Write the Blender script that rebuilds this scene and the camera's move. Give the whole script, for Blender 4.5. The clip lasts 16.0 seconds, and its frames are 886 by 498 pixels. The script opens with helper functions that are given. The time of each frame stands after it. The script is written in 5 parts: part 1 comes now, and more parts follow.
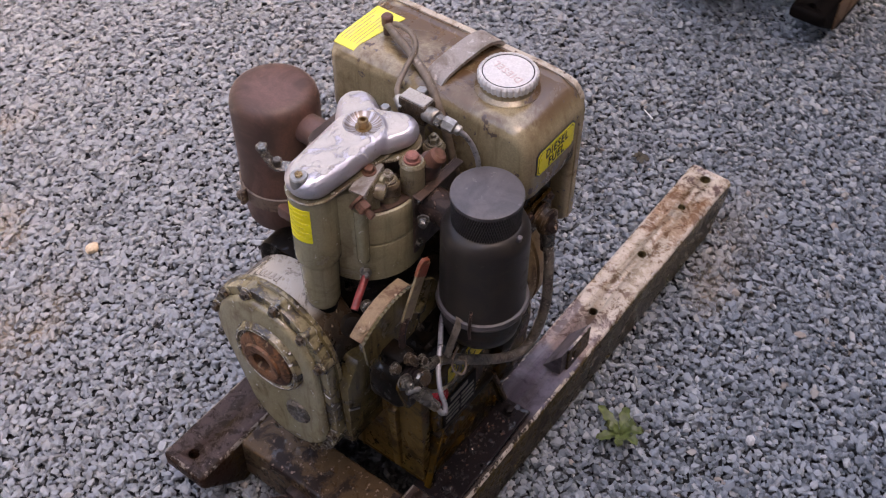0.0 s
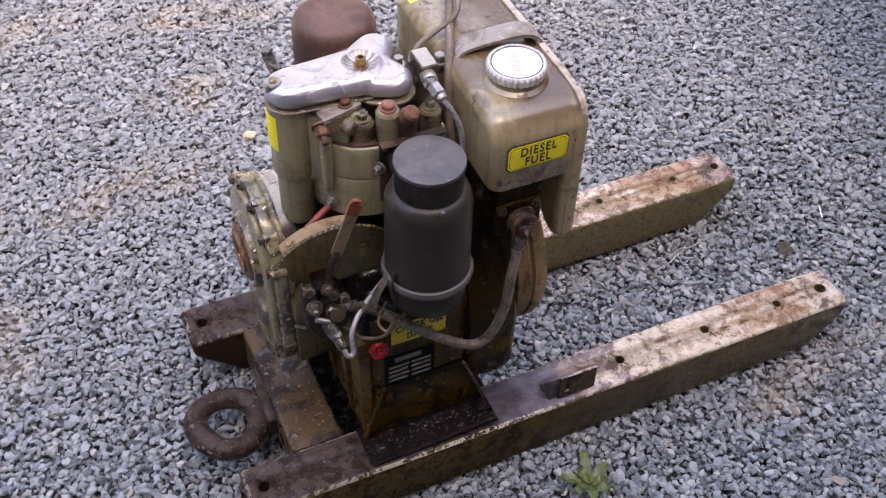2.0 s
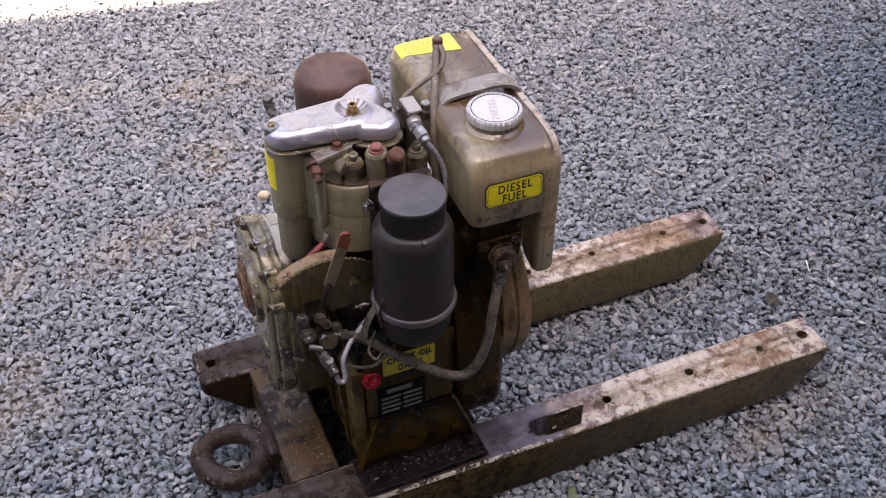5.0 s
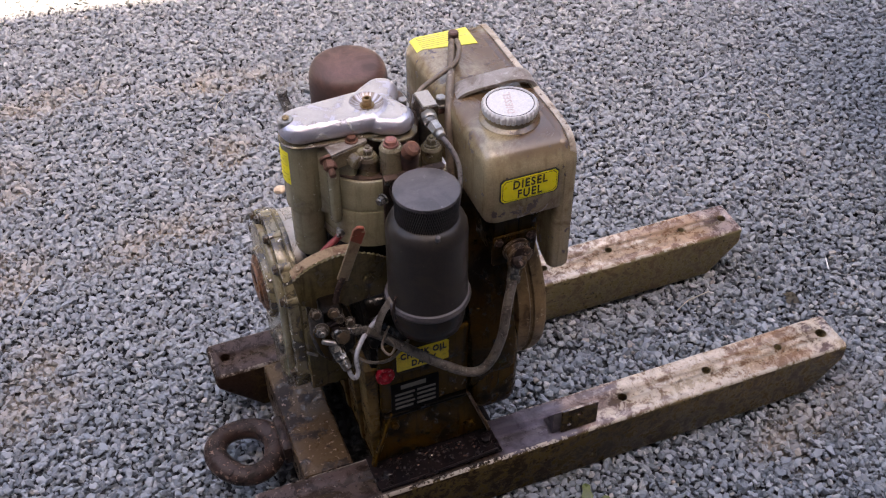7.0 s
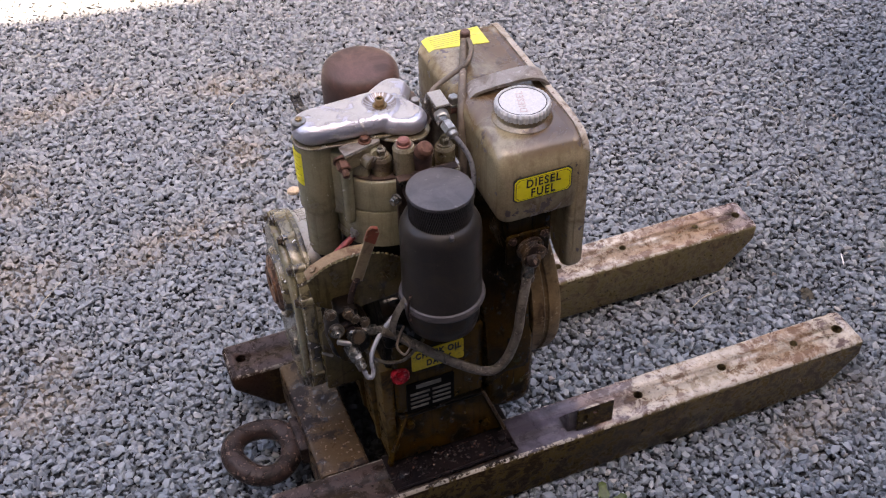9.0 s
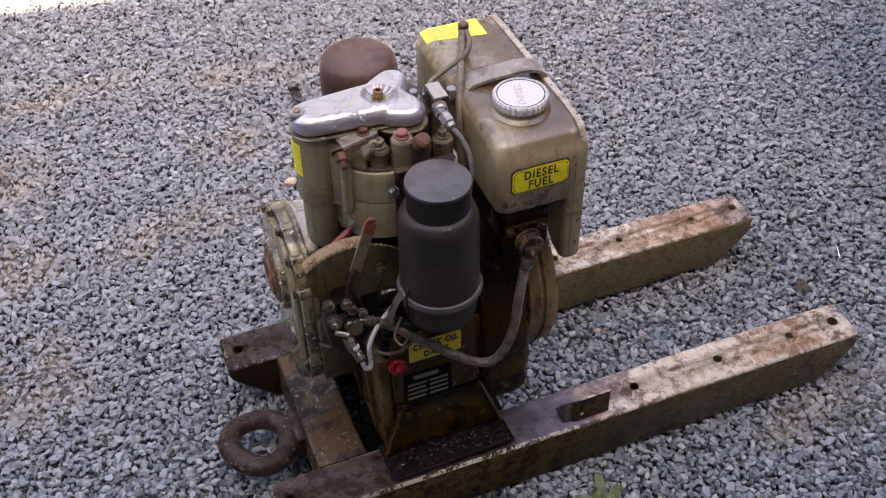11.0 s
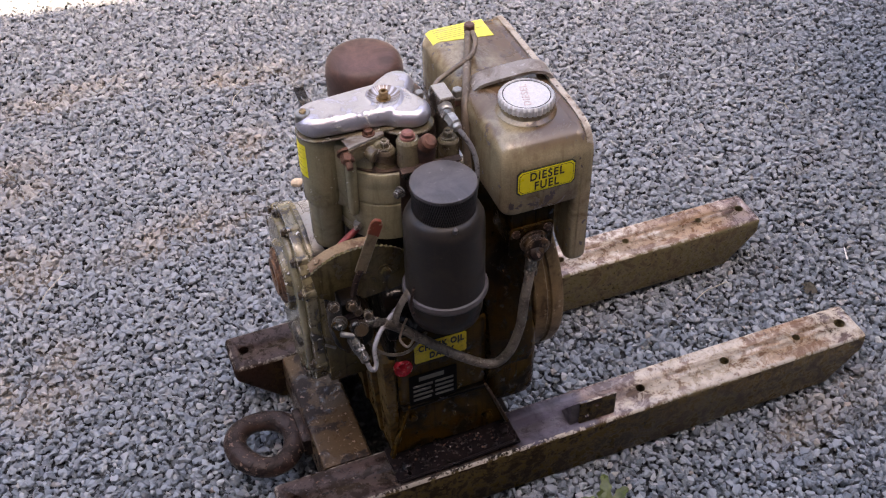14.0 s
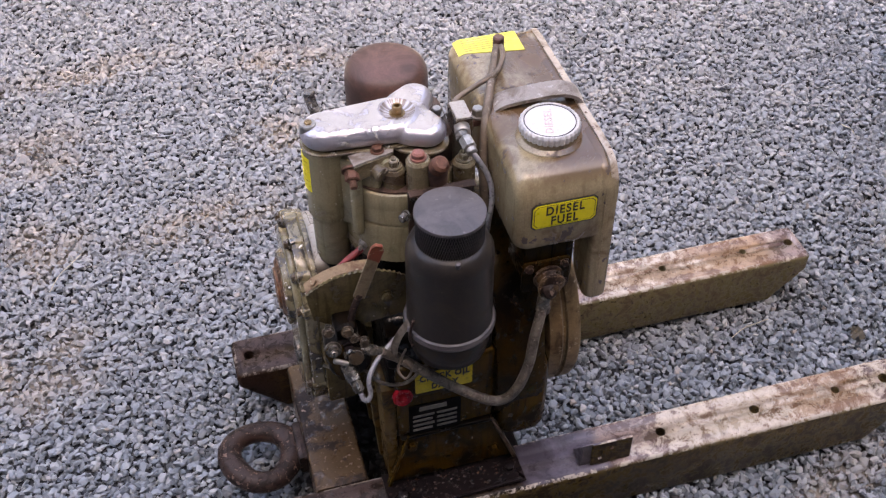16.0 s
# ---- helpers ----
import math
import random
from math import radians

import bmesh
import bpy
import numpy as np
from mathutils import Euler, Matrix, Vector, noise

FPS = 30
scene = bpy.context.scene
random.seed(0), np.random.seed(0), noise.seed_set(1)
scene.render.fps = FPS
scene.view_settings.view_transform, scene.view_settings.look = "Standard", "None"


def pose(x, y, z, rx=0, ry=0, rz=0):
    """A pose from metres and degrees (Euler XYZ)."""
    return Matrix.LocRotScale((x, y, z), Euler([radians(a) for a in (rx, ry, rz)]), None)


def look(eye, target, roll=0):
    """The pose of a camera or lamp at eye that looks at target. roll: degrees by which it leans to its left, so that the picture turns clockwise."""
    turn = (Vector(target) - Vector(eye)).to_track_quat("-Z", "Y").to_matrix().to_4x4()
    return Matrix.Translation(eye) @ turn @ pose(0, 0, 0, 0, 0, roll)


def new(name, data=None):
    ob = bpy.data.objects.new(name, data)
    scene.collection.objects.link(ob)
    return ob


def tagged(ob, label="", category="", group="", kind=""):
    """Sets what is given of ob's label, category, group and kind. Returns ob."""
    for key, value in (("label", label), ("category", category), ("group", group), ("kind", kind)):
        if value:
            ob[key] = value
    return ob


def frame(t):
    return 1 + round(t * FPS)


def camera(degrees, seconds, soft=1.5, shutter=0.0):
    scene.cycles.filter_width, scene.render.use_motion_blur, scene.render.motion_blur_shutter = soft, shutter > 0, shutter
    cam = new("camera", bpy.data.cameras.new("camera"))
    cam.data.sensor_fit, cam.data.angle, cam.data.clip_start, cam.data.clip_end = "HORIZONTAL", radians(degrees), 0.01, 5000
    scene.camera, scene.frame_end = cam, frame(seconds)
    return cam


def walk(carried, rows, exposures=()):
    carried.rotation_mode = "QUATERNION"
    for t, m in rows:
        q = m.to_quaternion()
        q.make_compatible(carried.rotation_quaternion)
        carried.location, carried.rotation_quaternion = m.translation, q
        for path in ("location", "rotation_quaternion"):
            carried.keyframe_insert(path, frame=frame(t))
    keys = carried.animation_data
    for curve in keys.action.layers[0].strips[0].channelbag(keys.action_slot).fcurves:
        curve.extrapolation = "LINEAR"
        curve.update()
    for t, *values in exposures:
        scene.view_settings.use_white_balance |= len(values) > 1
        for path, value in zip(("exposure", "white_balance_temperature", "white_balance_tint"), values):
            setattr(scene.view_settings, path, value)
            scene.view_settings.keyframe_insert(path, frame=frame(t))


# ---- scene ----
cam = camera(43.4, 16.0, 1.18, 0.2)
EXPOSURE = [(0, 3.15, 8700, 24), (1, 3.25, 8700, 24), (1.5, 3.41, 8480, 22), (2, 3.55, 8200, 21), (2.5, 3.61, 8250, 21), (3, 3.67, 8250, 21), (3.5, 3.53, 8250, 21), (3.7, 3.46, 8250, 21), (5.8, 3.22, 8250, 21), (6.5, 3.19, 8250, 21), (14.5, 3.18, 8250, 21), (15.5, 3.15, 8250, 21), (16, 3.41, 8250, 21)]
PATH = [
    (0, (-0.528, -0.526, 1.636), (0.555, 0.275, 0.158), 0.5),
    (0.2, (-0.493, -0.591, 1.644), (0.537, 0.288, 0.172), 1.0),
    (0.3, (-0.475, -0.62, 1.649), (0.539, 0.281, 0.179), 0.9),
    (0.5, (-0.439, -0.667, 1.636), (0.524, 0.283, 0.162), -0.6),
    (0.7, (-0.38, -0.672, 1.616), (0.569, 0.286, 0.14), 0.5),
    (1, (-0.286, -0.717, 1.606), (0.62, 0.305, 0.145), 0.6),
    (1.2, (-0.237, -0.734, 1.61), (0.587, 0.305, 0.112), -0.2),
    (1.5, (-0.199, -0.803, 1.616), (0.568, 0.308, 0.14), 0.2),
    (1.7, (-0.169, -0.848, 1.625), (0.504, 0.304, 0.134), 1.0),
    (2, (-0.154, -0.924, 1.611), (0.439, 0.313, 0.156), 2.2),
    (2.2, (-0.141, -0.951, 1.625), (0.403, 0.306, 0.167), 2.1),
    (2.5, (-0.141, -1.003, 1.64), (0.392, 0.272, 0.194), 1.9),
    (3, (-0.149, -1.027, 1.616), (0.389, 0.272, 0.193), 1.0),
    (3.3, (-0.144, -1.03, 1.628), (0.404, 0.3, 0.239), 1.0),
    (3.5, (-0.151, -1.051, 1.637), (0.412, 0.299, 0.274), 0.7),
    (3.7, (-0.155, -1.061, 1.641), (0.423, 0.294, 0.289), 0.7),
    (5.8, (-0.142, -1.076, 1.634), (0.438, 0.29, 0.294), 0.5),
    (6, (-0.142, -1.076, 1.634), (0.43, 0.291, 0.291), 0.4),
    (6.5, (-0.141, -1.075, 1.633), (0.404, 0.291, 0.278), 0.2),
    (7, (-0.137, -1.072, 1.628), (0.41, 0.303, 0.282), -0.0),
    (7.5, (-0.134, -1.069, 1.624), (0.406, 0.309, 0.278), 0.1),
    (8, (-0.136, -1.071, 1.627), (0.397, 0.307, 0.278), -0.4),
    (8.5, (-0.138, -1.073, 1.629), (0.394, 0.311, 0.286), -0.8),
    (9, (-0.138, -1.073, 1.629), (0.386, 0.31, 0.283), -1.2),
    (9.2, (-0.14, -1.072, 1.629), (0.389, 0.309, 0.283), -1.0),
    (11.5, (-0.142, -1.075, 1.633), (0.384, 0.291, 0.271), -0.8),
    (12, (-0.141, -1.074, 1.632), (0.377, 0.289, 0.264), -1.0),
    (12.5, (-0.14, -1.074, 1.632), (0.379, 0.285, 0.259), -0.8),
    (13, (-0.138, -1.073, 1.63), (0.377, 0.291, 0.261), -0.8),
    (13.5, (-0.138, -1.072, 1.629), (0.377, 0.295, 0.264), -0.9),
    (14, (-0.139, -1.073, 1.631), (0.377, 0.303, 0.274), -1.1),
    (14.5, (-0.14, -1.074, 1.631), (0.389, 0.307, 0.285), -1.0),
    (15, (-0.14, -1.074, 1.632), (0.388, 0.317, 0.296), -0.6),
    (15.5, (-0.096, -1.059, 1.629), (0.342, 0.326, 0.254), -1.9),
    (15.7, (-0.07, -1.015, 1.627), (0.343, 0.348, 0.223), -1.1),
    (16, (-0.02, -0.974, 1.611), (0.372, 0.408, 0.22), -0.0),
]
walk(cam, [(t, look(eye, target, roll)) for t, eye, target, roll in PATH], EXPOSURE)

# ---- light ----
SUN_EL, SUN_AZ = 55.0, 190.0
world = bpy.data.worlds.new("world")
scene.world = world
world.use_nodes = True
wt = world.node_tree
sky = wt.nodes.new("ShaderNodeTexSky")
sky.sky_type = "NISHITA"
sky.sun_disc = False
sky.sun_elevation = radians(SUN_EL)
sky.sun_rotation = radians(SUN_AZ)
sky.air_density, sky.dust_density, sky.ozone_density = 1.0, 2.5, 1.0
wt.nodes["Background"].inputs["Strength"].default_value = 0.12
wt.links.new(sky.outputs[0], wt.nodes["Background"].inputs["Color"])
sun_data = bpy.data.lights.new("sun", "SUN")
sun_data.energy, sun_data.angle, sun_data.color = 4.0, radians(0.5), (1.0, 0.94, 0.85)
sun = new("sun", sun_data)
a = radians(SUN_AZ)
sun.matrix_world = look((math.sin(a) * 20, math.cos(a) * 20, 20 * math.tan(radians(SUN_EL))), (0, 0, 0))


# ---- materials ----
def nodes_of(name):
    m = bpy.data.materials.new(name)
    m.use_nodes = True
    t = m.node_tree
    return m, t, t.nodes["Principled BSDF"]


def tex(t, kind, scale, detail=4.0, rough=0.6, coord="Object", stretch=None, distort=0.0):
    co = t.nodes.new("ShaderNodeTexCoord")
    src = co.outputs[coord]
    if stretch:
        mp = t.nodes.new("ShaderNodeMapping")
        mp.inputs["Scale"].default_value = stretch
        t.links.new(src, mp.inputs["Vector"])
        src = mp.outputs[0]
    n = t.nodes.new(kind)
    n.inputs["Scale"].default_value = scale
    if kind == "ShaderNodeTexNoise":
        n.inputs["Detail"].default_value = detail
        n.inputs["Roughness"].default_value = rough
        n.inputs["Distortion"].default_value = distort
    t.links.new(src, n.inputs["Vector"])
    return n.outputs["Fac"] if kind == "ShaderNodeTexNoise" else n.outputs["Distance"]


def ramp(t, src, lo, hi, a=0.0, b=1.0):
    r = t.nodes.new("ShaderNodeMapRange")
    r.interpolation_type = "SMOOTHSTEP"
    for k, v in zip(("From Min", "From Max", "To Min", "To Max"), (lo, hi, a, b)):
        r.inputs[k].default_value = v
    t.links.new(src, r.inputs["Value"])
    return r.outputs[0]


def mix(t, fac, a, b):
    n = t.nodes.new("ShaderNodeMix")
    n.data_type = "RGBA"
    for sock, v in ((n.inputs["Factor"], fac), (n.inputs["A"], a), (n.inputs["B"], b)):
        if hasattr(v, "links"):
            t.links.new(v, sock)
        else:
            sock.default_value = v if isinstance(v, float) else (*v, 1.0)
    return n.outputs["Result"]


def maths(t, op, a, b):
    n = t.nodes.new("ShaderNodeMath")
    n.operation = op
    for sock, v in zip(n.inputs, (a, b)):
        if hasattr(v, "links"):
            t.links.new(v, sock)
        else:
            sock.default_value = v
    return n.outputs[0]


def axis_of(t, which, geometry=True, normal=False):
    g = t.nodes.new("ShaderNodeNewGeometry") if normal else t.nodes.new("ShaderNodeTexCoord")
    s = t.nodes.new("ShaderNodeSeparateXYZ")
    t.links.new(g.outputs["Normal" if normal else "Object"], s.inputs[0])
    return s.outputs[which]


def bump(t, bsdf, src, strength, dist):
    b = t.nodes.new("ShaderNodeBump")
    b.inputs["Strength"].default_value = strength
    b.inputs["Distance"].default_value = dist
    t.links.new(src, b.inputs["Height"])
    t.links.new(b.outputs[0], bsdf.inputs["Normal"])


def rubbed(t, radius):
    """1 along outer edges that years of handling have worn, broken up by noise."""
    bv = t.nodes.new("ShaderNodeBevel")
    bv.samples = 4
    bv.inputs["Radius"].default_value = radius
    g = t.nodes.new("ShaderNodeNewGeometry")
    d = t.nodes.new("ShaderNodeVectorMath")
    d.operation = "DOT_PRODUCT"
    t.links.new(bv.outputs[0], d.inputs[0])
    t.links.new(g.outputs["True Normal"], d.inputs[1])
    worn_edge = ramp(t, d.outputs["Value"], 0.86, 0.975, 1.0, 0.0)
    return maths(t, "MULTIPLY", worn_edge, ramp(t, tex(t, "ShaderNodeTexNoise", 70, 5, 0.7), 0.42, 0.6))


def worn(name, base, grime, chip, grime_at=(0.45, 0.7), chip_at=(0.62, 0.66), rough=(0.35, 0.7), metal=0.0, big=18, small=90, relief=0.35, chip_rough=0.5, chip_metal=0.0, settled=None, spec=0.5, streaks=0.0, coat=0.0, edge=0.12, wet=0.0, rub=0.0, drift=None):
    """Paint or bare metal with blotches of grime, small chips and pitting; rub: how far edges are worn to the chip colour."""
    m, t, p = nodes_of(name)
    p.inputs["Specular IOR Level"].default_value = spec
    g = ramp(t, tex(t, "ShaderNodeTexNoise", big, 6, 0.65, distort=0.6), *grime_at)
    c = ramp(t, tex(t, "ShaderNodeTexNoise", small, 5, 0.6), *chip_at)
    fine = tex(t, "ShaderNodeTexNoise", 420, 3, 0.6)
    tone = mix(t, ramp(t, fine, 0.3, 0.7), [v * (1 - edge) for v in base], [min(1, v * (1 + edge)) for v in base])
    cloud = ramp(t, tex(t, "ShaderNodeTexNoise", 45, 4, 0.7, distort=0.8), 0.35, 0.7)
    tone = mix(t, maths(t, "MULTIPLY", cloud, 0.35), tone, [v * 0.62 + w * 0.25 for v, w in zip(base, grime)])
    if streaks:
        run = ramp(t, tex(t, "ShaderNodeTexNoise", 110, 5, 0.6, stretch=(1, 1, 0.1)), 0.5, 0.68, 0.0, streaks)
        tone = mix(t, run, tone, grime)
    col = mix(t, g, tone, grime)
    p.inputs["Coat Weight"].default_value = coat
    p.inputs["Coat Roughness"].default_value = 0.16
    if settled:
        up = ramp(t, axis_of(t, "Z", normal=True), *(settled[3:] or (0.3, 0.9)))
        amount = tex(t, "ShaderNodeTexNoise", big * 0.9, 7, 0.72, distort=0.5)
        if drift:
            amount = maths(t, "ADD", amount, ramp(t, axis_of(t, "X"), *drift))
        dirt = maths(t, "MULTIPLY", up, ramp(t, amount, *settled[1:3]))
        col = mix(t, dirt, col, settled[0])
    if rub:
        c = maths(t, "MAXIMUM", c, maths(t, "MULTIPLY", rubbed(t, 0.0028), rub))
    col = mix(t, c, col, chip)
    t.links.new(col, p.inputs["Base Color"])
    r = ramp(t, g, 0, 1, *rough)
    r2 = maths(t, "ADD", maths(t, "MULTIPLY", r, maths(t, "SUBTRACT", 1.0, c)), maths(t, "MULTIPLY", c, chip_rough))
    if settled:
        r2 = maths(t, "ADD", r2, maths(t, "MULTIPLY", dirt, 0.1))
    t.links.new(r2, p.inputs["Roughness"])
    if metal or chip_metal:
        mt = maths(t, "MULTIPLY", maths(t, "SUBTRACT", 1.0, g), metal)
        mt = maths(t, "ADD", maths(t, "MULTIPLY", mt, maths(t, "SUBTRACT", 1.0, c)), maths(t, "MULTIPLY", c, chip_metal))
        t.links.new(mt, p.inputs["Metallic"])
    if wet:
        # fresh oil that gathers in small glossy spots
        drop = ramp(t, tex(t, "ShaderNodeTexNoise", 62, 4, 0.6), 0.56, 0.63)
        t.links.new(maths(t, "ADD", maths(t, "MULTIPLY", drop, wet), spec), p.inputs["Specular IOR Level"])
        r2 = maths(t, "SUBTRACT", r2, maths(t, "MULTIPLY", drop, rough[0] * 0.6))
        t.links.new(r2, p.inputs["Roughness"])
    h = maths(t, "ADD", maths(t, "MULTIPLY", fine, 0.35), maths(t, "SUBTRACT", maths(t, "MULTIPLY", g, 0.5), c))
    bump(t, p, h, relief, 0.0012)
    return m


def plain(name, col, rough=0.5, metal=0.0, vary=0.2, scale=150, spec=0.5):
    m, t, p = nodes_of(name)
    p.inputs["Specular IOR Level"].default_value = spec
    n = tex(t, "ShaderNodeTexNoise", scale, 4, 0.6)
    t.links.new(mix(t, ramp(t, n, 0.3, 0.7), [v * (1 - vary) for v in col], [min(1, v * (1 + vary)) for v in col]), p.inputs["Base Color"])
    t.links.new(ramp(t, n, 0.3, 0.7, max(0.05, rough - 0.1), min(1, rough + 0.15)), p.inputs["Roughness"])
    p.inputs["Metallic"].default_value = metal
    bump(t, p, n, 0.15, 0.0008)
    return m


PAINT = worn("engine_paint", (0.282, 0.25, 0.157), (0.1, 0.07, 0.033), (0.42, 0.38, 0.3), (0.5, 0.76), (0.66, 0.70), (0.2, 0.38), big=18, relief=0.07, streaks=0.3, rub=0.2, edge=0.07)
CASE = worn("oily_case_paint", (0.06, 0.0305, 0.0036), (0.0075, 0.004, 0.001), (0.15, 0.08, 0.018), (0.45, 0.66), (0.67, 0.72), (0.22, 0.42), big=16, spec=0.1, relief=0.25, streaks=0.7, wet=0.35, rub=0.3)
# darker copy of the oily case paint, for the drum and tank bracket
HUSK = worn("dark_oily_drum", (0.034, 0.018, 0.0028), (0.006, 0.0032, 0.001), (0.11, 0.058, 0.016), (0.44, 0.66), (0.67, 0.72), (0.22, 0.4), big=16, spec=0.1, relief=0.25, streaks=0.7, wet=0.35, rub=0.4)
FLANK = worn("drab_flank_paint", (0.105, 0.08, 0.034), (0.024, 0.014, 0.006), (0.3, 0.26, 0.18), (0.46, 0.7), (0.67, 0.7), (0.2, 0.36), big=28, spec=0.35, relief=0.2, streaks=0.5, wet=0.5, rub=0.4)
OLIVE = worn("oily_olive_paint", (0.112, 0.088, 0.04), (0.02, 0.0125, 0.0055), (0.24, 0.2, 0.12), (0.46, 0.7), (0.67, 0.72), (0.2, 0.36), big=22, spec=0.3, relief=0.15, streaks=0.5, wet=0.4)
WARM = worn("oily_tan_paint", (0.135, 0.078, 0.02), (0.022, 0.012, 0.004), (0.14, 0.09, 0.04), (0.42, 0.66), (0.66, 0.72), (0.3, 0.5), big=26, spec=0.2, wet=0.4)
COVER = worn("gear_cover_paint", (0.26, 0.222, 0.132), (0.085, 0.055, 0.023), (0.6, 0.56, 0.48), (0.48, 0.72), (0.68, 0.71), (0.16, 0.32), big=20, relief=0.12, streaks=0.35, wet=0.6, rub=0.75, spec=0.6)
HOUSING = worn("gear_housing_paint", (0.075, 0.055, 0.036), (0.02, 0.013, 0.008), (0.3, 0.26, 0.2), (0.42, 0.64), (0.64, 0.68), (0.22, 0.4), big=26, settled=((0.42, 0.38, 0.325), 0.39, 0.5, 0.74, 0.87), wet=0.5, rub=0.6)
RIM = worn("oily_cover_rim", (0.225, 0.185, 0.105), (0.022, 0.014, 0.006), (0.78, 0.75, 0.69), (0.46, 0.58), (0.63, 0.66), (0.12, 0.3), big=45, relief=0.3, streaks=0.4, wet=0.9, rub=0.85, spec=0.6)
PALE = worn("flaking_pale_paint", (0.36, 0.33, 0.29), (0.15, 0.12, 0.09), (0.05, 0.04, 0.03), (0.45, 0.68), (0.62, 0.66), (0.35, 0.6), big=30)
TANK = worn("tank_paint", (0.3, 0.236, 0.138), (0.125, 0.076, 0.036), (0.05, 0.024, 0.012), (0.48, 0.72), (0.62, 0.645), (0.14, 0.3), big=14, small=52, relief=0.14, settled=((0.105, 0.058, 0.027), 0.39, 0.6), drift=(0.355, 0.45, -0.04, 0.16), streaks=0.4, spec=0.7, rub=0.4)
SEAM = worn("worn_seam_paint", (0.44, 0.37, 0.29), (0.2, 0.14, 0.09), (0.09, 0.045, 0.025), (0.46, 0.68), (0.62, 0.66), (0.3, 0.5), big=40, small=120, relief=0.2)
def cover_alloy():
    """Cast alloy, bright and smooth on the flanks, with old pale paint flaking off the level top."""
    m, t, p = nodes_of("dulled_alloy")
    up = ramp(t, axis_of(t, "Z", normal=True), 0.8, 0.99)
    n = tex(t, "ShaderNodeTexNoise", 34, 6, 0.7, distort=0.7)
    fine = tex(t, "ShaderNodeTexNoise", 300, 4, 0.6)
    paint = ramp(t, maths(t, "ADD", n, maths(t, "MULTIPLY", up, 0.2)), 0.6, 0.66)
    flank = maths(t, "MULTIPLY", ramp(t, tex(t, "ShaderNodeTexNoise", 22, 6, 0.72, distort=0.8), 0.57, 0.6), 0.8)
    paint = maths(t, "MAXIMUM", paint, flank)
    dirt = ramp(t, tex(t, "ShaderNodeTexNoise", 60, 5, 0.65), 0.6, 0.72, 0.0, 0.7)
    metal = mix(t, dirt, (0.53, 0.51, 0.555), (0.24, 0.2, 0.175))
    coat = mix(t, ramp(t, n, 0.35, 0.7), (0.40, 0.37, 0.335), (0.48, 0.455, 0.425))
    coat = mix(t, dirt, coat, (0.26, 0.22, 0.18))
    t.links.new(mix(t, paint, metal, coat), p.inputs["Base Color"])
    t.links.new(ramp(t, paint, 0.0, 1.0, 0.78, 0.0), p.inputs["Metallic"])
    t.links.new(maths(t, "ADD", ramp(t, paint, 0, 1, 0.34, 0.44), maths(t, "MULTIPLY", dirt, 0.2)), p.inputs["Roughness"])
    dents = tex(t, "ShaderNodeTexNoise", 48, 4, 0.6, distort=1.2)
    bump(t, p, maths(t, "ADD", maths(t, "ADD", paint, maths(t, "MULTIPLY", dents, 1.6)), maths(t, "MULTIPLY", fine, 0.25)), 0.75, 0.0012)
    return m


ALLOY = cover_alloy()
RUST = worn("rusted_steel", (0.135, 0.067, 0.05), (0.062, 0.035, 0.028), (0.18, 0.092, 0.058), (0.38, 0.66), (0.64, 0.78), (0.36, 0.55), big=12, small=45, spec=0.35, relief=0.12, streaks=0.3)
RUST_DARK = worn("dark_forged_rust", (0.046, 0.027, 0.021), (0.017, 0.010, 0.008), (0.2, 0.125, 0.095), (0.46, 0.6), (0.6, 0.65), (0.38, 0.58), big=34, small=120, relief=0.9, spec=0.2)
RUST_ORANGE = worn("orange_rust", (0.14, 0.062, 0.04), (0.06, 0.03, 0.017), (0.2, 0.11, 0.06), (0.45, 0.65), (0.6, 0.7), (0.55, 0.75), big=40, spec=0.2)
BLACK = worn("black_satin_paint", (0.0225, 0.0185, 0.0165), (0.036, 0.028, 0.021), (0.08, 0.063, 0.048), (0.45, 0.66), (0.67, 0.73), (0.32, 0.5), big=20, relief=0.1, spec=0.28, streaks=0.4, rub=0.3)
CUP = worn("stained_black_cup", (0.017, 0.0135, 0.0125), (0.042, 0.027, 0.016), (0.09, 0.06, 0.035), (0.44, 0.62), (0.64, 0.69), (0.34, 0.55), big=34, small=120, relief=0.2, spec=0.2, streaks=0.5)
BAND = worn("rust_tan_band", (0.15, 0.1, 0.07), (0.06, 0.035, 0.025), (0.24, 0.18, 0.13), (0.42, 0.64), (0.62, 0.68), (0.4, 0.6), big=40)
GAUZE = plain("gauze_wire", (0.085, 0.078, 0.075), 0.4, 0.4, 0.3)
LID = worn("dusty_black_lid", (0.05, 0.042, 0.042), (0.095, 0.081, 0.08), (0.15, 0.13, 0.125), (0.4, 0.66), (0.6, 0.74), (0.36, 0.52), relief=0.15, spec=0.5)
BOLT = worn("oily_bolt_steel", (0.085, 0.058, 0.036), (0.018, 0.011, 0.006), (0.62, 0.58, 0.52), (0.42, 0.6), (0.65, 0.69), (0.25, 0.42), metal=0.3, big=70, small=150, chip_metal=0.9, chip_rough=0.22, rub=0.45, spec=0.3)
DARK = plain("near_black_metal", (0.006, 0.0045, 0.004), 0.6, spec=0.04)
STEEL = plain("dull_steel", (0.34, 0.32, 0.29), 0.42, 0.85, 0.25)
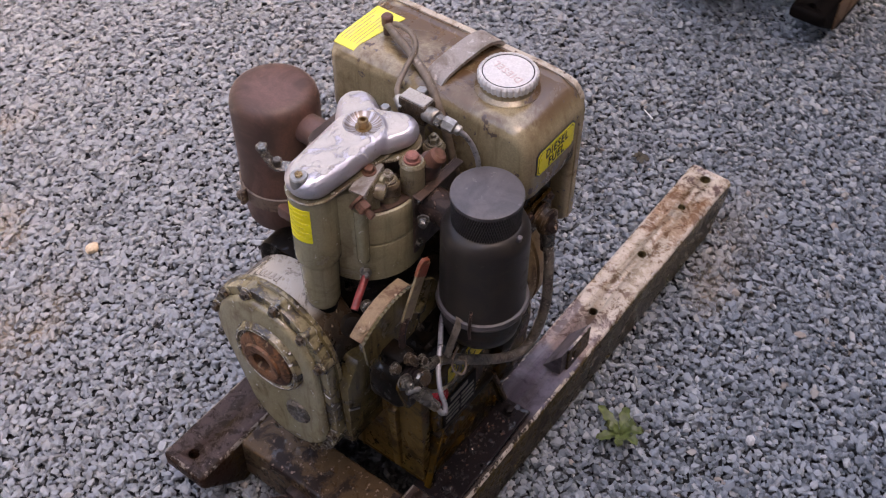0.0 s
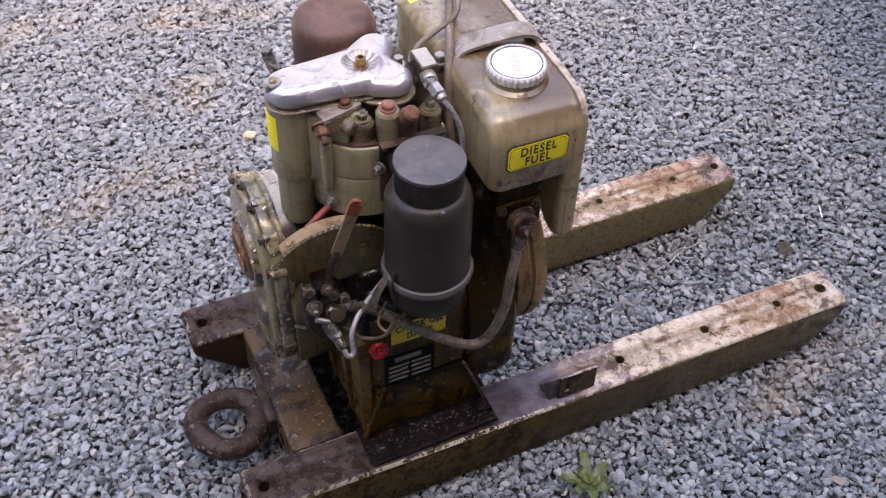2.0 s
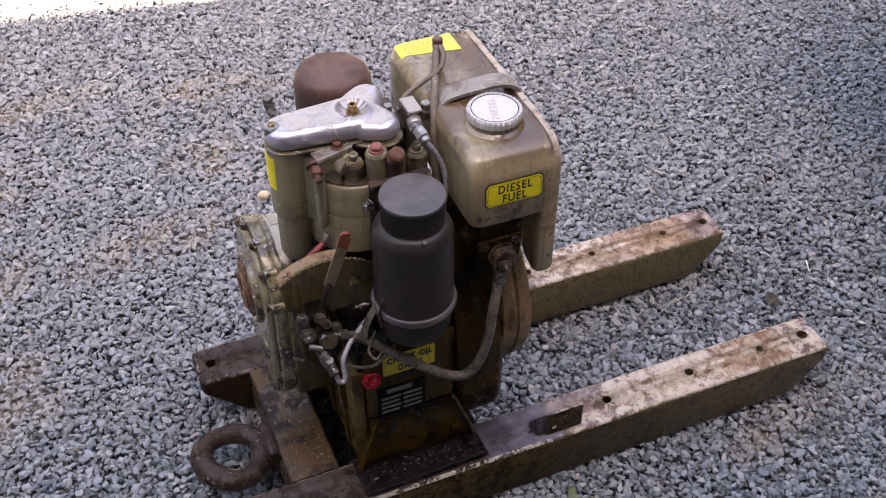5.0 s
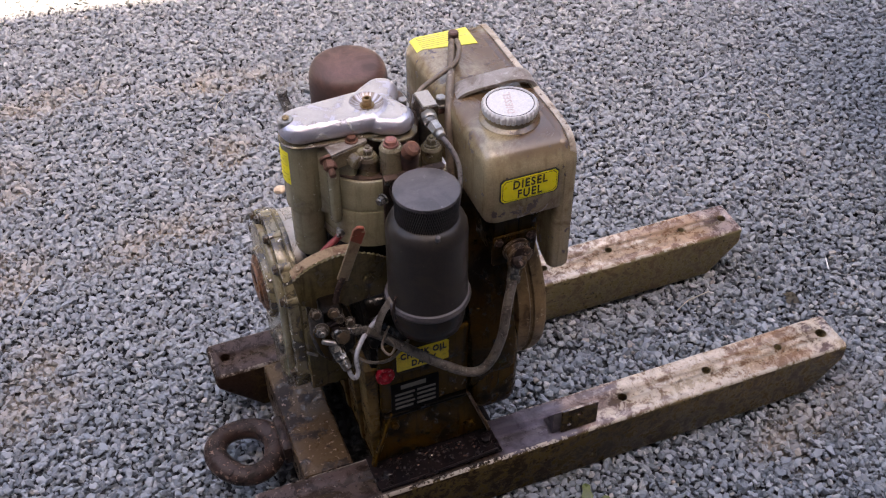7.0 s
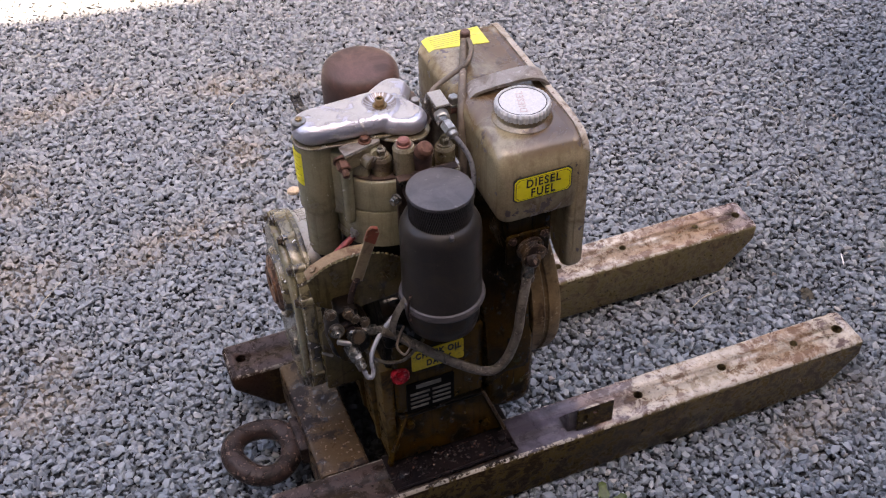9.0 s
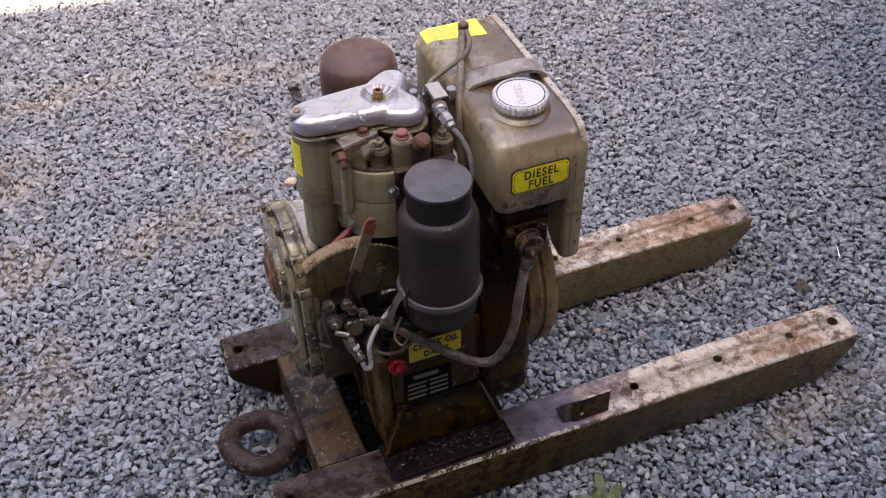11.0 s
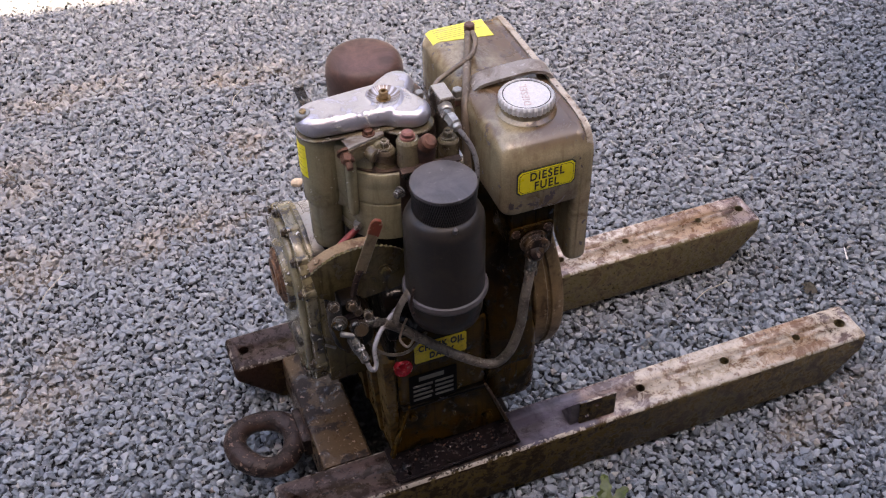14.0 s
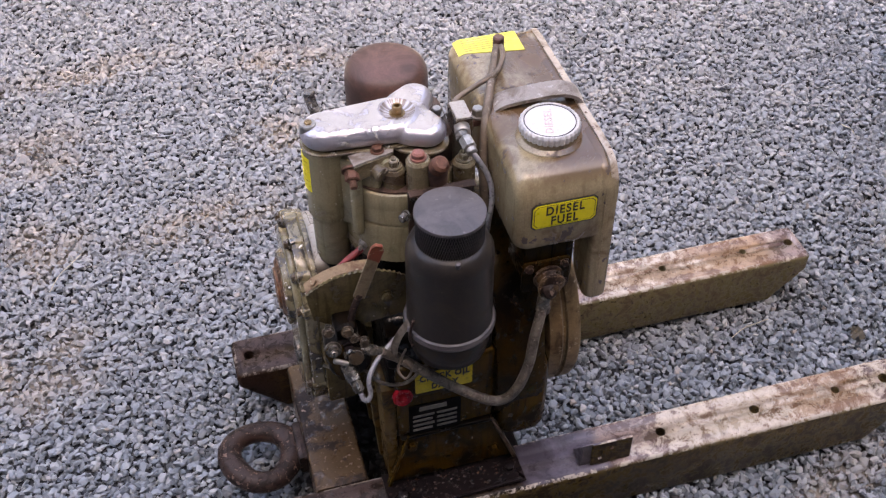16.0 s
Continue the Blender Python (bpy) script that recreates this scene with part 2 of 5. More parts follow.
GRIMY = worn("oil_grimed_steel", (0.22, 0.2, 0.175), (0.03, 0.022, 0.014), (0.5, 0.48, 0.45), (0.42, 0.6), (0.62, 0.66), (0.22, 0.4), metal=0.8, big=70, small=120, chip_metal=1.0, chip_rough=0.2)
GREY_PIPE = plain("grey_pipe", (0.3, 0.292, 0.3), 0.34, 0.2)
RUBBER = worn("perished_hose", (0.165, 0.135, 0.107), (0.055, 0.042, 0.03), (0.32, 0.285, 0.24), (0.42, 0.62), (0.6, 0.68), (0.3, 0.48), big=60, small=240, spec=0.45, relief=0.9)
TANPIPE = worn("tan_pipe", (0.17, 0.125, 0.09), (0.09, 0.07, 0.05), (0.28, 0.23, 0.18), (0.4, 0.7), (0.62, 0.7), (0.5, 0.7), big=40)
STRAP = worn("galvanised_strap", (0.255, 0.222, 0.195), (0.12, 0.085, 0.06), (0.38, 0.34, 0.3), (0.44, 0.68), (0.6, 0.68), (0.4, 0.62), big=30, rub=0.5)
WHITE = worn("white_cap_plastic", (0.56, 0.54, 0.52), (0.55, 0.46, 0.42), (0.45, 0.2, 0.15), (0.6, 0.75), (0.74, 0.78), (0.35, 0.5), big=60, relief=0.1)
YELLOW = plain("yellow_sticker", (0.84, 0.72, 0.02), 0.35, 0, 0.06, 60)
INK = plain("black_print", (0.015, 0.013, 0.012), 0.5)
GREY_INK = plain("grey_print", (0.55, 0.45, 0.03), 0.5)
LABEL_INK = plain("faded_label_print", (0.42, 0.36, 0.1), 0.5)
ETCHED = plain("etched_bars", (0.14, 0.128, 0.11), 0.45)
YELLOW_OLD = worn("faded_label", (0.78, 0.7, 0.08), (0.62, 0.55, 0.16), (0.35, 0.28, 0.1), (0.48, 0.7), (0.68, 0.72), (0.35, 0.5), big=50, relief=0.05)
YELLOW_OILY = worn("oil_stained_sticker", (0.74, 0.54, 0.012), (0.36, 0.24, 0.012), (0.1, 0.07, 0.02), (0.5, 0.72), (0.64, 0.68), (0.35, 0.5), big=40, relief=0.05)
RED = plain("red_plastic", (0.4, 0.011, 0.02), 0.18, 0, 0.15)
RED_CAP = worn("faded_red_cap", (0.27, 0.105, 0.08), (0.16, 0.07, 0.05), (0.3, 0.18, 0.13), (0.5, 0.7), (0.62, 0.68), (0.5, 0.7), big=60, spec=0.3)
RED_PAINT = worn("red_paint", (0.2, 0.04, 0.018), (0.13, 0.045, 0.02), (0.3, 0.2, 0.12), (0.45, 0.65), (0.62, 0.68), (0.35, 0.5), big=60, spec=0.3, rub=0.5)
CREAM_RUST = worn("cream_and_rust_edge", (0.25, 0.17, 0.10), (0.13, 0.07, 0.042), (0.36, 0.29, 0.19), (0.45, 0.65), (0.6, 0.68), (0.6, 0.8), big=50, spec=0.2)
LEAF = plain("weed_leaf", (0.088, 0.112, 0.03), 0.5, 0, 0.35, 60)
LEVER = worn("lever_drab_paint", (0.2, 0.148, 0.082), (0.08, 0.046, 0.02), (0.32, 0.26, 0.17), (0.45, 0.7), (0.62, 0.68), (0.3, 0.5), big=60, relief=0.15, rub=0.6)
TIN = worn("rusty_tin", (0.075, 0.046, 0.034), (0.03, 0.018, 0.013), (0.19, 0.12, 0.08), (0.42, 0.64), (0.64, 0.7), (0.35, 0.5), big=30, spec=0.3, rub=0.7)
HEAD = worn("grimy_head_paint", (0.19, 0.155, 0.095), (0.055, 0.033, 0.017), (0.45, 0.41, 0.35), (0.44, 0.66), (0.64, 0.68), (0.18, 0.34), big=34, relief=0.2, streaks=0.4, wet=0.5, rub=0.6)
FADED_RED = plain("faded_red_enamel", (0.22, 0.03, 0.03), 0.45, 0, 0.3, 120)
# near-black oil film, with the shade of recesses put into its colour
OIL_SHADE = worn("oil_shade_black", (0.008, 0.0052, 0.0032), (0.003, 0.002, 0.0012), (0.05, 0.03, 0.014), (0.42, 0.64), (0.68, 0.74), (0.3, 0.5), big=24, spec=0.07, relief=0.3, wet=0.35)
LIMP = worn("limp_webbing", (0.15, 0.125, 0.1), (0.07, 0.055, 0.042), (0.22, 0.19, 0.16), (0.42, 0.64), (0.62, 0.7), (0.6, 0.8), big=60, spec=0.2)
STRAW = plain("dry_straw", (0.4, 0.36, 0.28), 0.7)


def skid_material():
    """Skid steel: mauve-brown oily scale at the engine's end, worn to cream primer along the free ends, drab paint on the sides."""
    m, t, p = nodes_of("skid_steel")
    noise_at = lambda scale, detail=6, rough=0.7, distort=0.4: tex(t, "ShaderNodeTexNoise", scale, detail, rough, distort=distort)
    big, mid, grit, fine = noise_at(11), noise_at(42, 6, 0.75), noise_at(120, 5, 0.75, 0.2), noise_at(320, 3, 0.7, 0.0)
    x = axis_of(t, "X")
    far = ramp(t, axis_of(t, "Y"), 0.2, 0.25)
    near = maths(t, "SUBTRACT", 1.0, far)
    up = ramp(t, axis_of(t, "Z", normal=True), 0.45, 0.8)
    # oily scale beside the engine, mauve and scuffed at the very end
    oil = mix(t, ramp(t, mid, 0.4, 0.6), (0.009, 0.006, 0.0045), (0.03, 0.018, 0.012))
    scuff = mix(t, ramp(t, mid, 0.43, 0.56), (0.026, 0.016, 0.012), (0.064, 0.042, 0.037))
    scuff = mix(t, ramp(t, grit, 0.61, 0.67), scuff, (0.17, 0.125, 0.11))
    scuff = mix(t, ramp(t, grit, 0.4, 0.35), scuff, (0.018, 0.01, 0.008))
    top = mix(t, ramp(t, x, 0.12, 0.2), scuff, oil)
    # rust-brown free ends with cream primer showing in ragged patches
    brown = mix(t, ramp(t, mid, 0.4, 0.6), (0.18, 0.108, 0.07), (0.38, 0.262, 0.175))
    brown = mix(t, maths(t, "MAXIMUM", maths(t, "MULTIPLY", far, ramp(t, x, 0.8, 0.98)), maths(t, "MULTIPLY", ramp(t, x, 0.79, 0.87), 0.75)), brown, mix(t, ramp(t, mid, 0.42, 0.6), (0.21, 0.112, 0.062), (0.4, 0.262, 0.165)))
    mauve = mix(t, ramp(t, mid, 0.42, 0.58), (0.13, 0.085, 0.074), (0.31, 0.225, 0.2))
    brown = mix(t, maths(t, "MAXIMUM", ramp(t, x, 0.6, 0.7, 1.0, 0.0), ramp(t, x, 0.99, 1.03)), brown, mauve)
    cream = mix(t, ramp(t, mid, 0.45, 0.66), (0.42, 0.335, 0.25), (0.6, 0.515, 0.425))
    much = maths(t, "ADD", maths(t, "MULTIPLY", ramp(t, x, 0.58, 0.68), ramp(t, x, 0.8, 0.92, 0.125, 0.03)), maths(t, "MULTIPLY", ramp(t, x, 0.99, 1.02), 0.05))
    ragged = maths(t, "ADD", maths(t, "ADD", maths(t, "MULTIPLY", mid, 0.52), maths(t, "MULTIPLY", grit, 0.1)), maths(t, "ADD", maths(t, "MULTIPLY", big, 0.38), much))
    free = mix(t, ramp(t, maths(t, "SUBTRACT", ragged, maths(t, "MULTIPLY", far, 0.075)), 0.545, 0.6), brown, cream)
    free = mix(t, ramp(t, grit, 0.6, 0.625, 0.0, 0.9), free, (0.07, 0.034, 0.02))
    free = mix(t, ramp(t, grit, 0.37, 0.34, 0.0, 0.5), free, (0.18, 0.1, 0.06))
    top = mix(t, ramp(t, maths(t, "ADD", x, maths(t, "MULTIPLY", maths(t, "SUBTRACT", big, 0.5), 0.1)), 0.47, 0.53), top, free)
    # grey primer smeared with oil beside the stop
    smear = maths(t, "ADD", x, maths(t, "MULTIPLY", maths(t, "SUBTRACT", big, 0.5), 0.1))
    smear = maths(t, "MULTIPLY", maths(t, "MULTIPLY", ramp(t, smear, 0.37, 0.4), ramp(t, smear, 0.5, 0.53, 1.0, 0.0)), near)
    top = mix(t, smear, top, mix(t, ramp(t, big, 0.4, 0.62), (0.13, 0.116, 0.145), (0.05, 0.041, 0.052)))
    # sides: brown oily paint, drab and lighter along the far rail
    side = mix(t, ramp(t, mid, 0.44, 0.56), (0.098, 0.068, 0.027), (0.026, 0.014, 0.006))
    side = mix(t, ramp(t, x, 0.02, 0.08, 1.0, 0.0), side, (0.036, 0.02, 0.014))
    drab = mix(t, ramp(t, mid, 0.44, 0.6), (0.2, 0.165, 0.082), (0.105, 0.07, 0.03))
    side = mix(t, maths(t, "MULTIPLY", far, ramp(t, x, 0.2, 0.5)), side, drab)
    side = mix(t, maths(t, "MULTIPLY", near, ramp(t, x, 0.5, 0.9)), side, mix(t, ramp(t, mid, 0.46, 0.58), (0.175, 0.128, 0.058), (0.05, 0.029, 0.011)))
    side = mix(t, ramp(t, grit, 0.57, 0.61, 0.0, 0.85), side, (0.018, 0.009, 0.005))
    side = mix(t, ramp(t, grit, 0.38, 0.33, 0.0, 0.6), side, (0.17, 0.135, 0.08))
    # the rolled upper edges rubbed to pale metal
    gn = t.nodes.new("ShaderNodeNewGeometry")
    sp = t.nodes.new("ShaderNodeSeparateXYZ")
    t.links.new(gn.outputs["True Normal"], sp.inputs[0])
    band = maths(t, "MULTIPLY", ramp(t, sp.outputs["Z"], 0.25, 0.45), maths(t, "SUBTRACT", 1.0, ramp(t, sp.outputs["Z"], 0.93, 0.985)))
    band = maths(t, "MULTIPLY", band, maths(t, "MULTIPLY", ramp(t, x, 0.05, 0.4, 0.35, 0.9), ramp(t, maths(t, "ADD", maths(t, "MULTIPLY", grit, 0.4), maths(t, "MULTIPLY", mid, 0.6)), 0.49, 0.53)))
    col = mix(t, band, mix(t, up, side, top), (0.52, 0.45, 0.37))
    t.links.new(col, p.inputs["Base Color"])
    t.links.new(ramp(t, mid, 0.3, 0.7, 0.18, 0.44), p.inputs["Roughness"])
    t.links.new(maths(t, "MULTIPLY", ramp(t, x, 0.4, 0.7, 0.12, 0.8), maths(t, "ADD", maths(t, "MULTIPLY", up, 0.7), 0.3)), p.inputs["Specular IOR Level"])
    bump(t, p, maths(t, "ADD", maths(t, "MULTIPLY", mid, 0.8), maths(t, "ADD", grit, maths(t, "MULTIPLY", fine, 0.3))), 0.5, 0.0014)
    return m


SKID = skid_material()
TAN = worn("rust_tan_paint", (0.2, 0.125, 0.075), (0.11, 0.062, 0.036), (0.3, 0.22, 0.15), (0.45, 0.7), (0.62, 0.7), (0.55, 0.75), spec=0.25)
OILED = worn("oil_soaked_steel", (0.012, 0.008, 0.0078), (0.0045, 0.003, 0.0034), (0.15, 0.06, 0.03), (0.42, 0.62), (0.66, 0.72), (0.34, 0.5), big=20, small=100, spec=0.08, relief=0.7, wet=0.5)
FLANGE = worn("brown_rust_flange", (0.19, 0.082, 0.036), (0.062, 0.028, 0.014), (0.3, 0.2, 0.12), (0.42, 0.6), (0.62, 0.68), (0.42, 0.6), big=60, small=110, spec=0.35, relief=0.5)
def dish_material(centre):
    """Turned seat with scratches that radiate from its nut."""
    m, t, p = nodes_of("scratched_dish")
    co = t.nodes.new("ShaderNodeTexCoord")
    mp = t.nodes.new("ShaderNodeMapping")
    mp.vector_type = "POINT"
    mp.inputs["Location"].default_value = (-centre[0], -centre[1], 0)
    t.links.new(co.outputs["Object"], mp.inputs["Vector"])
    g = t.nodes.new("ShaderNodeTexGradient")
    g.gradient_type = "RADIAL"
    t.links.new(mp.outputs[0], g.inputs["Vector"])
    n = t.nodes.new("ShaderNodeTexNoise")
    n.noise_dimensions = "1D"
    n.inputs["Scale"].default_value = 26
    n.inputs["Detail"].default_value = 5
    t.links.new(g.outputs["Fac"], n.inputs["W"])
    ray = ramp(t, n.outputs["Fac"], 0.42, 0.6)
    t.links.new(mix(t, ray, (0.24, 0.19, 0.16), (0.52, 0.49, 0.5)), p.inputs["Base Color"])
    p.inputs["Metallic"].default_value = 0.6
    p.inputs["Roughness"].default_value = 0.4
    return m


DISH = dish_material((0.241, 0.166))
BRASS = worn("old_brass", (0.24, 0.15, 0.065), (0.1, 0.06, 0.03), (0.36, 0.25, 0.12), (0.45, 0.65), (0.6, 0.66), (0.3, 0.5), metal=0.7, big=60)
BEAM = worn("oil_dark_beam", (0.08, 0.048, 0.024), (0.016, 0.009, 0.007), (0.22, 0.155, 0.12), (0.47, 0.57), (0.6, 0.65), (0.28, 0.46), big=20, small=110, spec=0.18, relief=0.7, rub=0.9, wet=0.4)
FLY = worn("flywheel_iron", (0.235, 0.15, 0.07), (0.06, 0.03, 0.011), (0.4, 0.31, 0.2), (0.45, 0.7), (0.6, 0.68), (0.35, 0.6), big=30, spec=0.3, rub=0.6)
PRIMER = worn("grey_primer", (0.115, 0.103, 0.118), (0.05, 0.04, 0.043), (0.2, 0.16, 0.14), (0.45, 0.7), (0.66, 0.72), (0.36, 0.55), big=24, spec=0.4, rub=0.6)


# sandy streaks where fines show between the stones: x, y, half length, half width, turn
STREAKS = ((0.27, 1.40, 0.21, 0.055, -12), (-0.24, 1.48, 0.22, 0.06, 5), (-0.36, 1.17, 0.12, 0.1, 0), (-0.02, 0.86, 0.19, 0.07, 10), (0.17, 1.12, 0.1, 0.07, 0), (-0.38, 0.53, 0.12, 0.12, 0), (-0.37, 0.86, 0.1, 0.1, 0), (0.93, -0.11, 0.1, 0.05, 20), (0.9, 1.85, 0.3, 0.14, -10), (1.9, -0.2, 0.22, 0.1, 0))


def streak_mask(t):
    total = None
    for x, y, a, b, turn in STREAKS:
        co = t.nodes.new("ShaderNodeTexCoord")
        mp = t.nodes.new("ShaderNodeMapping")
        mp.vector_type = "TEXTURE"
        mp.inputs["Location"].default_value = (x, y, 0)
        mp.inputs["Rotation"].default_value = (0, 0, radians(turn))
        mp.inputs["Scale"].default_value = (a, b, 10)
        t.links.new(co.outputs["Object"], mp.inputs["Vector"])
        ln = t.nodes.new("ShaderNodeVectorMath")
        ln.operation = "LENGTH"
        t.links.new(mp.outputs[0], ln.inputs[0])
        f = ramp(t, ln.outputs["Value"], 0.3, 1.5, 1.0, 0.0)
        total = f if total is None else maths(t, "MAXIMUM", total, f)
    return total


def gravel_material(island):
    """Crushed blue-grey stone; each stone has its own tone, with sandy streaks where fines have gathered."""
    m, t, p = nodes_of("gravel_stone" if island else "gravel_bed")
    fine = tex(t, "ShaderNodeTexNoise", 260, 4, 0.65)
    patch = tex(t, "ShaderNodeTexNoise", 1.9, 5, 0.62, stretch=(0.7, 1.6, 1))
    sand = maths(t, "MAXIMUM", ramp(t, patch, 0.56, 0.74, 0.0, 0.38), maths(t, "MULTIPLY", streak_mask(t), ramp(t, tex(t, "ShaderNodeTexNoise", 14, 5, 0.65), 0.36, 0.6)))
    if island:
        g = t.nodes.new("ShaderNodeNewGeometry")
        r = t.nodes.new("ShaderNodeValToRGB")
        stops = [(0.0, (0.066, 0.076, 0.085)), (0.16, (0.146, 0.166, 0.184)), (0.45, (0.203, 0.227, 0.25)), (0.74, (0.25, 0.272, 0.291)), (0.92, (0.315, 0.328, 0.337)), (0.975, (0.4, 0.4, 0.393)), (1.0, (0.28, 0.225, 0.18))]
        e = r.color_ramp.elements
        e[0].position, e[0].color = stops[0][0], (*stops[0][1], 1)
        e[1].position, e[1].color = stops[-1][0], (*stops[-1][1], 1)
        for pos, col in stops[1:-1]:
            e.new(pos).color = (*col, 1)
        t.links.new(g.outputs["Random Per Island"], r.inputs[0])
        col = mix(t, ramp(t, fine, 0.4, 0.75, 0.0, 0.35), r.outputs[0], (0.265, 0.265, 0.265))
        # paler with Y: the open side's stronger sky light, put into stone colour
        paled = maths(t, "MULTIPLY", ramp(t, maths(t, "ADD", axis_of(t, "Y"), maths(t, "MULTIPLY", patch, 0.5)), 0.2, 1.0), ramp(t, tex(t, "ShaderNodeTexNoise", 55, 4, 0.65), 0.3, 0.6, 0.25, 0.6))
        col = mix(t, paled, col, (0.298, 0.305, 0.316))
        col = mix(t, maths(t, "MULTIPLY", sand, 0.56), col, (0.4, 0.335, 0.275))
    else:
        v = tex(t, "ShaderNodeTexVoronoi", 70)
        col = mix(t, ramp(t, v, 0.1, 0.6), (0.08, 0.084, 0.092), (0.02, 0.02, 0.022))
        # further off the crushed stone lies as packed as it does near the engine
        mp = t.nodes.new("ShaderNodeMapping")
        mp.vector_type = "TEXTURE"
        mp.inputs["Location"].default_value = (0.7, 0.8, 0)
        t.links.new(t.nodes.new("ShaderNodeTexCoord").outputs["Object"], mp.inputs["Vector"])
        away = t.nodes.new("ShaderNodeVectorMath")
        away.operation = "LENGTH"
        t.links.new(mp.outputs[0], away.inputs[0])
        packed = mix(t, ramp(t, v, 0.15, 0.65), (0.225, 0.247, 0.268), (0.1, 0.11, 0.12))
        col = mix(t, ramp(t, away.outputs["Value"], 1.9, 2.6), col, packed)
        col = mix(t, sand, col, (0.3, 0.25, 0.2))
        bump(t, p, v, 0.8, 0.008)
    # near-black ellipse: the shade under the engine, painted into the stones
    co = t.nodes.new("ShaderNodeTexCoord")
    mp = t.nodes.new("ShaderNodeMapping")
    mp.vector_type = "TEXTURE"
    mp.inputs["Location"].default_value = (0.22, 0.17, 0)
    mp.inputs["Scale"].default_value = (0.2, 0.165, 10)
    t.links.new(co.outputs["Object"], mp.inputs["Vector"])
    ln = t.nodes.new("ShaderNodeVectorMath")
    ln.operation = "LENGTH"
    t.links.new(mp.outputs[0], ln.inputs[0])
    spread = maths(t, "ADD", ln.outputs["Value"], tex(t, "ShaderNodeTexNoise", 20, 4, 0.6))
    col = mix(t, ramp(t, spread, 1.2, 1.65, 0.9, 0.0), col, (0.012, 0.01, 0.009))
    t.links.new(col, p.inputs["Base Color"])
    p.inputs["Roughness"].default_value = 0.82
    if island:
        bump(t, p, fine, 0.25, 0.001)
    return m


STONE = gravel_material(True)
BED = gravel_material(False)


# ---- mesh helpers ----
def part(name, bm, material, parent=None, label="", smooth=35):
    """Links a bmesh as one mesh object under a thing or a part."""
    bmesh.ops.recalc_face_normals(bm, faces=bm.faces)
    if smooth:
        for f in bm.faces:
            f.smooth = True
        for e in bm.edges:
            if len(e.link_faces) == 2 and e.calc_face_angle(0) > radians(smooth):
                e.smooth = False
    me = bpy.data.meshes.new(name)
    bm.to_mesh(me)
    bm.free()
    me.materials.append(material)
    ob = new(name, me)
    ob.parent = parent
    if label:
        ob["label"] = label
    return ob


def thing(name, label, category, at=(0, 0, 0), group="", kind=""):
    ob = new(name)
    ob.empty_display_size = 0.05
    ob.location = at
    return tagged(ob, label, category, group, kind)


def bevelled(bm, width, segs=2, angle=30):
    if width:
        es = [e for e in bm.edges if len(e.link_faces) == 2 and e.calc_face_angle(0) > radians(angle)]
        bmesh.ops.bevel(bm, geom=es, offset=width, segments=segs, affect="EDGES", profile=0.5, clamp_overlap=True)
    return bm


def box(x0, x1, y0, y1, z0, z1, bev=0.004, segs=2):
    bm = bmesh.new()
    bmesh.ops.create_cube(bm, size=1, matrix=Matrix.Translation(((x0 + x1) / 2, (y0 + y1) / 2, (z0 + z1) / 2)) @ Matrix.Diagonal((x1 - x0, y1 - y0, z1 - z0, 1)))
    return bevelled(bm, bev, segs)


def frame_on(p, axis):
    return Matrix.Translation(p) @ Vector(axis).to_track_quat("Z", "Y").to_matrix().to_4x4()


def lathe(profile, at=(0, 0, 0), axis=(0, 0, 1), segs=40, bm=None):
    """Turns a profile of (radius, height) round an axis; ends at radius 0 are closed."""
    bm = bm or bmesh.new()
    m = frame_on(at, axis)
    rings = []
    for r, h in profile:
        if r < 1e-6:
            rings.append([bm.verts.new(m @ Vector((0, 0, h)))])
        else:
            rings.append([bm.verts.new(m @ Vector((r * math.cos(2 * math.pi * i / segs), r * math.sin(2 * math.pi * i / segs), h))) for i in range(segs)])
    for a, b in zip(rings, rings[1:]):
        for i in range(segs):
            j = (i + 1) % segs
            q = [a[i % len(a)], a[j % len(a)], b[j % len(b)], b[i % len(b)]]
            q = list(dict.fromkeys(q))
            if len(q) > 2:
                bm.faces.new(q)
    return bm


def rod(p, q, r, bev=0.0015, segs=24, bm=None, r2=None):
    """A round bar from p to q with eased ends."""
    p, q = Vector(p), Vector(q)
    h = (q - p).length
    r2 = r if r2 is None else r2
    b = min(bev, h / 3, r / 2)
    return lathe([(0, 0), (r - b, 0), (r, b), (r2, h - b), (r2 - b, h), (0, h)], p, q - p, segs, bm)


def hexa(p, axis, r, h, bm=None, washer=True):
    """A hexagon head on a washer."""
    bm = bm or bmesh.new()
    ax = Vector(axis).normalized()
    if washer:
        lathe([(0, 0), (r * 1.35, 0), (r * 1.35, h * 0.22), (0, h * 0.22)], p, ax, 20, bm)
    lathe([(0, h * 0.2), (r, h * 0.2), (r, h * 0.9), (r * 0.82, h), (0, h)], p, ax, 6, bm)
    return bm


def smooth_path(pts, n=8):
    pts = [Vector(p) for p in pts]
    ext = [2 * pts[0] - pts[1]] + pts + [2 * pts[-1] - pts[-2]]
    out = []
    for i in range(1, len(ext) - 2):
        a, b, c, d = ext[i - 1:i + 3]
        for k in range(n):
            s = k / n
            out.append(0.5 * (2 * b + (c - a) * s + (2 * a - 5 * b + 4 * c - d) * s * s + (3 * b - a - 3 * c + d) * s ** 3))
    return out + [pts[-1]]


